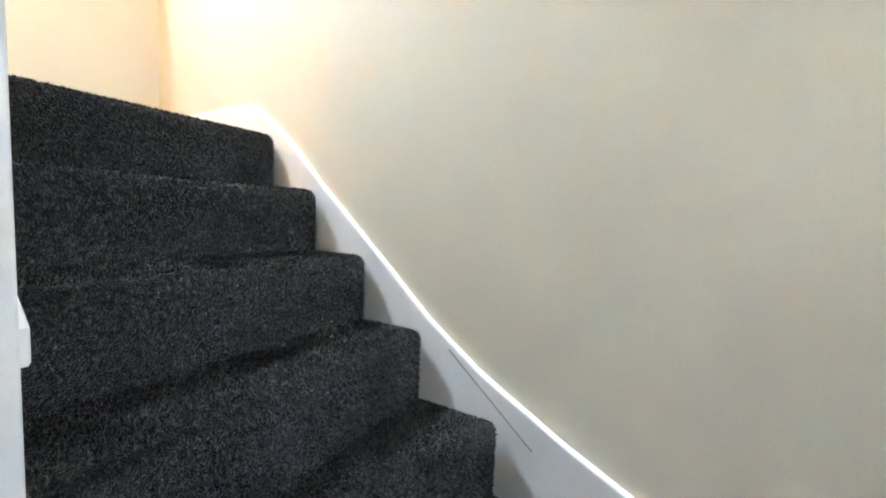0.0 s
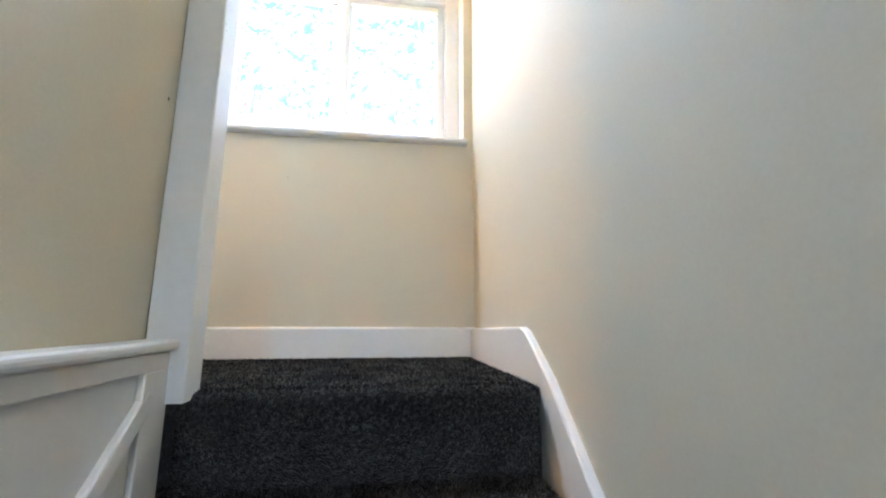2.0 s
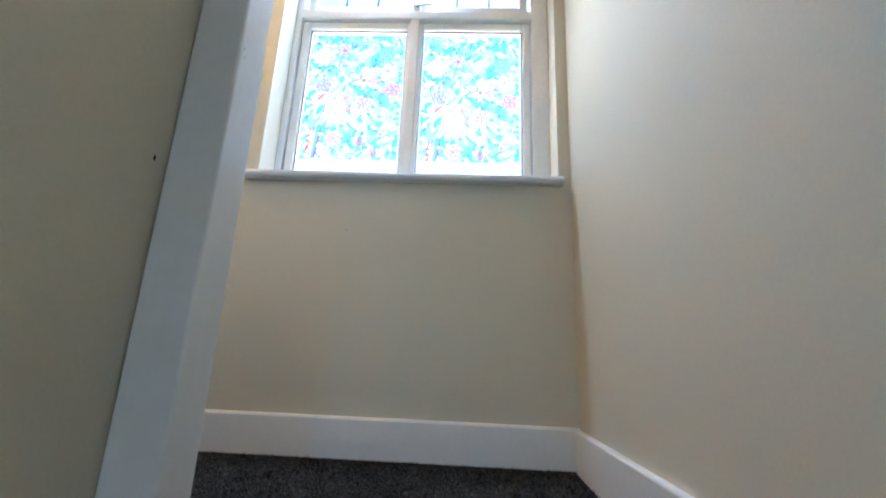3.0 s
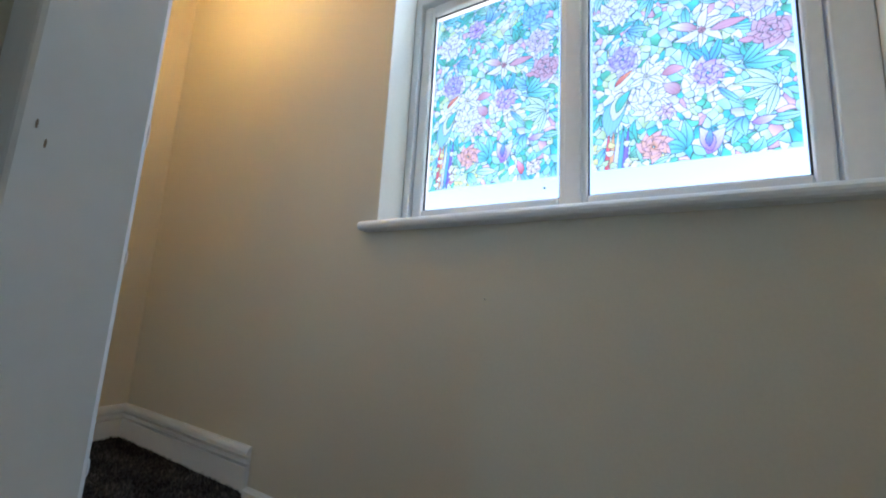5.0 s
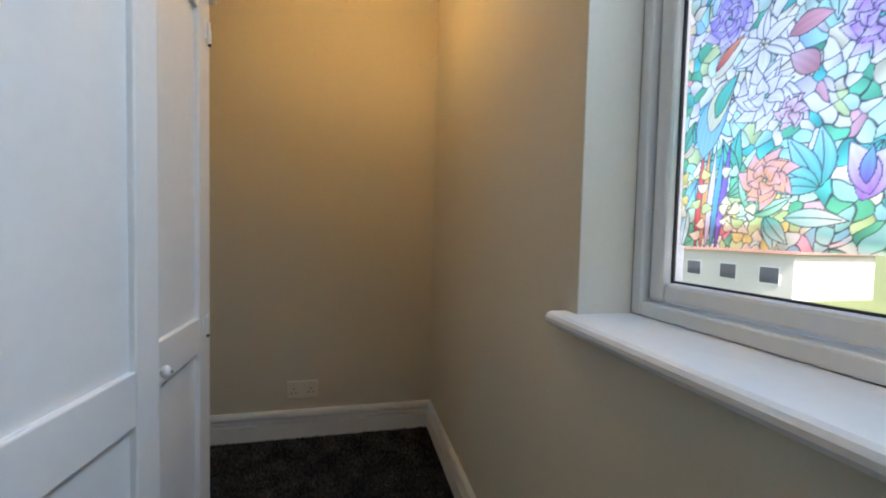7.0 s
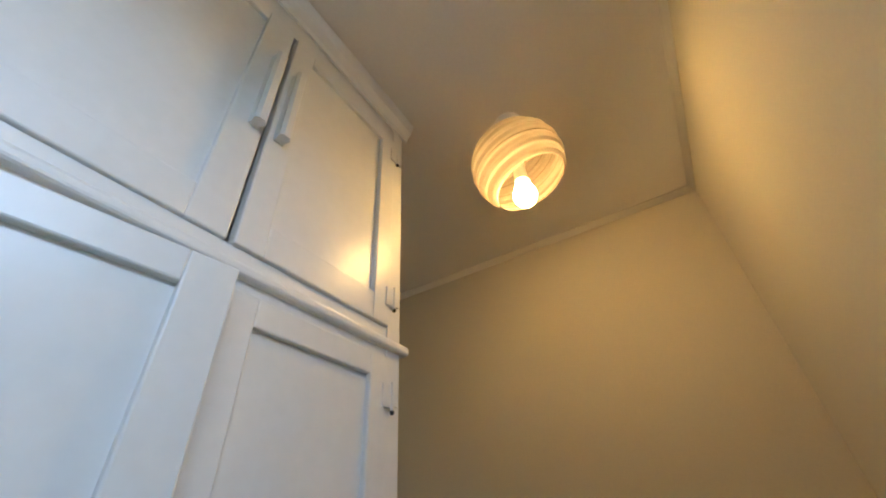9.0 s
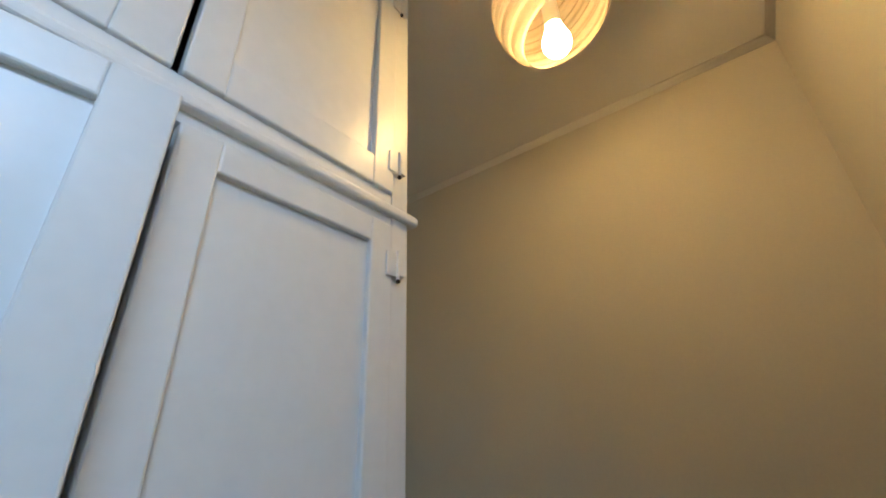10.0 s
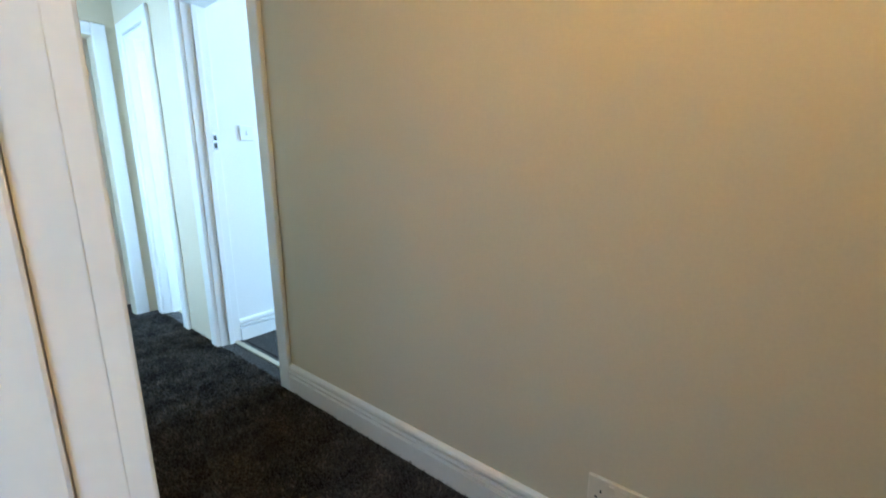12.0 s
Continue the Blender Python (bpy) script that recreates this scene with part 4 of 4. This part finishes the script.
t = thing("door_3", ((E0 + E1) / 2, ENDY, UP), "open doorway with white architrave at the hall's end", "doorway", kind="structure")
t.matrix_world = Matrix()
for a, b in ((E0 - 0.08, E0), (E1, E1 + 0.08)):
    part("architrave", block(a, b, ENDY, ENDY + 0.02, UP - 0.003, HEAD + 0.08, 0.008, seg=3), M_COOLWHITE, t)
part("head_architrave", block(E0, E1, ENDY, ENDY + 0.019, HEAD, HEAD + 0.08, 0.008, seg=3), M_COOLWHITE, t)

# rooms beyond the doorways, with their own windows
RX = -5.2
bm = bmesh.new()
box(bm, RX, FARX - W, -3.06, -2.945, 0.0, CEIL)
structure("wall_room_side", bm, M_COOLWHITE, "white painted wall of the room beyond the doorway", "wall")
bm = bmesh.new()
box(bm, RX, FARX - W, -0.14, -0.02, 0.0, CEIL)
box(bm, RX - 0.12, RX, -3.06, -2.3, 0.0, CEIL)
box(bm, RX - 0.12, RX, -1.1, -0.02, 0.0, CEIL)
box(bm, RX - 0.12, RX, -2.3, -1.1, 0.0, 0.95)
box(bm, RX - 0.12, RX, -2.3, -1.1, 2.2, CEIL)
structure("wall_room", bm, M_COOLWHITE, "white painted walls of the room with a window opening", "wall")
structure("floor_room", block(RX - 0.1, FARX - W - 0.021, -3.0, -0.1, -0.1, UP - 0.004), M_CARPET, "dark charcoal carpet in the room beyond", "floor")
structure("ceiling_room", block(RX - 0.1, FARX - W, -3.06, 0.0, CEIL, CEIL + 0.1), M_CEIL, "off-white ceiling of the room beyond", "ceiling")
bm = bmesh.new()
run(bm, SKIRT, (RX, -2.945, UP - 0.004), (FARX - W - 0.003, -2.945, UP - 0.004), (0, 1, 0))
structure("baseboard_room", bm, M_COOLWHITE, "white skirting board in the room beyond", "skirting board")
area_light("room_window_light", (RX + 0.02, -1.7, 1.6), (-2.5, -1.9, 1.2), 1.2, 1.2, ROOM_LIGHT)
sw = thing("light_switch", (-2.865, -2.945, 1.375), "white plastic light switch on the white wall", "light switch")
part("plate", block(-0.043, 0.043, 0.0005, 0.010, -0.043, 0.043, 0.003), M_COOLWHITE, sw)
part("rocker", block(-0.006, 0.006, 0.009, 0.014, -0.012, 0.012, 0.001), M_COOLWHITE, sw)
# room behind the second doorway and the end room
bm = bmesh.new()
box(bm, RX, FARX - W, -6.0, -5.9, 0.0, CEIL)
box(bm, RX - 0.1, RX, -6.0, -3.06, 0.0, CEIL)
box(bm, FARX - W, FARX, -6.0, -4.2, 0.0, CEIL)
structure("wall_second_room", bm, M_COOLWHITE, "white painted walls of the second room", "wall")
bm = bmesh.new()
box(bm, FARX, -0.5, -6.6, -6.5, 0.0, CEIL)
box(bm, -0.6, -0.5, -6.5, -4.4, 0.0, CEIL)
box(bm, -1.7, -0.5, -4.5, -4.4, 0.0, CEIL)
box(bm, FARX - 0.1, FARX, -6.6, -6.0, 0.0, CEIL)
structure("wall_end_room", bm, M_COOLWHITE, "white painted walls of the end room", "wall")
structure("floor_back_rooms", block(RX, -0.5, -6.6, -3.07, -0.1, UP - 0.012), M_CARPET, "dark charcoal carpet in the back rooms", "floor")
structure("ceiling_back_rooms", block(RX, -0.5, -6.6, -3.07, CEIL + 0.13, CEIL + 0.2), M_CEIL, "off-white ceiling of the back rooms", "ceiling")
area_light("end_window_light", (-0.62, -5.2, 1.5), (-2.5, -4.9, 1.1), 1.2, 1.2, END_LIGHT)
area_light("second_window_light", (-5.15, -4.6, 1.5), (-3.0, -5.0, 1.0), 1.2, 1.2, END_LIGHT * 0.5)
# small side room that lights the hall's end through its doorway
bm = bmesh.new()
box(bm, -0.96, -0.90, ENDY - 0.06, -2.60, 0.0, CEIL)
box(bm, -1.62, -0.96, -2.68, -2.60, 0.0, CEIL)
box(bm, -1.62, -0.96, ENDY - 0.06, ENDY, 0.0, CEIL)
structure("wall_side_room", bm, M_COOLWHITE, "white painted walls of the small side room", "wall")
structure("floor_side_room", block(-1.62, -0.96, ENDY, -2.68, -0.1, UP - 0.004), M_CARPET, "dark charcoal carpet in the side room", "floor")
area_light("side_window_light", (-0.975, -3.42, 1.55), (-2.6, -3.42, 1.55), 0.7, 1.1, SIDE_LIGHT)

# ---- outside ----
GZ = -2.75
structure("ground", block(-400, 400, 0.3, 800, GZ - 1, GZ), M_GRASS, "short green grass", "ground")
structure("road", block(-60, 60, 13.0, 17.5, GZ, GZ + 0.02), M_ASPHALT, "grey asphalt road in front of the house", "road")
structure("pavement", block(-60, 60, 0.3, 11.0, GZ, GZ + 0.10), M_RENDER, "pale concrete pavement beside the road", "pavement")
structure("wall_outside", block(-2.8, 0.2, T + 0.0, T + 0.02, -2.75, -1.6), M_RENDER, "rendered outside wall below the window", "wall")


def house(x, y, w, d, h, ridge, label):
    t = thing("house", (x, y, GZ), label, "house")
    bm = bmesh.new()
    box(bm, -w / 2, w / 2, 0, d, 0, h)
    part("wall", bm, M_RENDER, t)
    bm = bmesh.new()
    o = 0.45
    c = [bm.verts.new(p) for p in ((-w / 2 - o, -o, h), (w / 2 + o, -o, h), (w / 2 + o, d + o, h), (-w / 2 - o, d + o, h))]
    r = [bm.verts.new((-w / 2 + d / 2, d / 2, h + ridge)), bm.verts.new((w / 2 - d / 2, d / 2, h + ridge))]
    for f in ((c[0], c[1], r[1], r[0]), (c[1], c[2], r[1]), (c[2], c[3], r[0], r[1]), (c[3], c[0], r[0]), tuple(c[::-1])):
        bm.faces.new(f)
    roof = part("roof", bm, M_ROOF, t, "pink tiled hipped roof")
    part("chimney", block(-w / 4 - 0.35, -w / 4 + 0.35, d / 2 - 0.3, d / 2 + 0.3, h + ridge - 0.8, h + ridge + 0.7, 0.02), M_RENDER, roof)
    n = max(2, int(w / 3))
    for k in range(n):
        xx = -w / 2 + w * (k + 0.5) / n
        for zz in ((0.9,) if h < 4 else (0.9, 3.4)):
            p = part("window", block(xx - 0.7, xx + 0.7, -0.05, 0.02, zz, zz + 1.2, 0.02), M_FRAME, t)
            part("pane", block(xx - 0.62, xx + 0.62, -0.06, -0.049, zz + 0.08, zz + 1.12), M_DARKGLASS, p)
    return t


house(-5, 20, 11, 7, 4.2, 1.9, "pale rendered house with a pink tiled hipped roof")
house(-26, 27, 12, 7, 3.0, 2.0, "pale rendered bungalow with a hipped pink roof")
house(11, 20, 11, 7, 3.0, 1.9, "pale rendered bungalow with a chimney and pink roof")
house(-38, 26, 13, 8, 4.8, 2.2, "pale rendered two-storey house with an pink roof")
house(28, 28, 13, 8, 4.8, 2.2, "pale rendered two-storey house beyond the road")
hd = thing("hedge", (-10, 18.3, GZ), "clipped green garden hedge along the road", "hedge")
bm = bmesh.new()
rnd = random.Random(8)
for k in range(900):
    c = Vector((rnd.uniform(-16, 14), rnd.uniform(-0.4, 0.4), rnd.uniform(0.05, 1.1)))
    s = rnd.uniform(0.1, 0.22)
    q = Euler((rnd.uniform(0, 3), rnd.uniform(0, 3), rnd.uniform(0, 3))).to_matrix()
    vs = [bm.verts.new(c + q @ Vector(p) * s) for p in ((-1, 0, 0), (0, -0.6, 0.2), (1, 0, 0), (0, 0.6, 0.2))]
    bm.faces.new(vs)
part("leaves", bm, M_LEAF, hd)


# ---- carpet pile: short yarn ends standing on the carpeted faces ----
def pile(ob, density, parent, keep=None, size=0.95, mat=M_STAIRPILE):
    rng = np.random.default_rng(len(ob.data.polygons) + 7)
    verts = []
    for p in ob.data.polygons:
        n = p.normal
        if n.z < -0.2:
            continue
        pts = [ob.data.vertices[i].co for i in p.vertices]
        for k in range(1, len(pts) - 1):
            a, e1, e2 = np.array(pts[0]), np.array(pts[k] - pts[0]), np.array(pts[k + 1] - pts[0])
            area = np.linalg.norm(np.cross(e1, e2)) / 2
            m = rng.poisson(area * density)
            if not m:
                continue
            u, v = rng.random(m), rng.random(m)
            f = u + v > 1
            u[f], v[f] = 1 - u[f], 1 - v[f]
            base = a + u[:, None] * e1 + v[:, None] * e2
            verts.append(np.concatenate([base, np.tile(np.array(n), (m, 1))], 1))
    if not verts:
        return
    data = np.concatenate(verts)
    if keep is not None:
        data = data[keep(data[:, 0], data[:, 1], data[:, 2])]
    m = len(data)
    base, nor = data[:, :3], data[:, 3:]
    side = np.cross(nor, rng.normal(size=(m, 3)))
    side /= np.linalg.norm(side, axis=1)[:, None] + 1e-9
    lean = rng.normal(size=(m, 3)) * 0.0022
    tall = rng.uniform(0.003, 0.0065, (m, 1)) * size
    w = rng.uniform(0.0011, 0.0020, (m, 1)) * size
    tri = np.stack([base - side * w - nor * 0.001, base + side * w - nor * 0.001, base + nor * tall + lean], 1).reshape(-1, 3)
    me = bpy.data.meshes.new("pile")
    me.vertices.add(3 * m)
    me.vertices.foreach_set("co", tri.ravel())
    me.loops.add(3 * m)
    me.loops.foreach_set("vertex_index", np.arange(3 * m, dtype=np.int32))
    me.polygons.add(m)
    me.polygons.foreach_set("loop_start", np.arange(0, 3 * m, 3, dtype=np.int32))
    me.update(calc_edges=True)
    me.materials.append(mat)
    o = new("pile", me)
    o.parent = parent
    tagged(o, kind="stuff")


for ob in list(stairs.children):
    if ob.name.split(".")[0] in ("tread", "winder_tread"):
        pile(ob, 110000, ob)
    elif ob.name.startswith("half_landing"):
        pile(ob, 60000, ob, lambda x, y, z: (z > LAND - 0.01) & (y < -0.02))
fl = bpy.data.objects["floor_upper"]
pile(fl, 42000, fl, lambda x, y, z: (z > UP - 0.02) & (y > -3.9) & (x > FARX) & ~((x > WARD_X) & (y < WARD_Y)), 1.8, M_PILE)
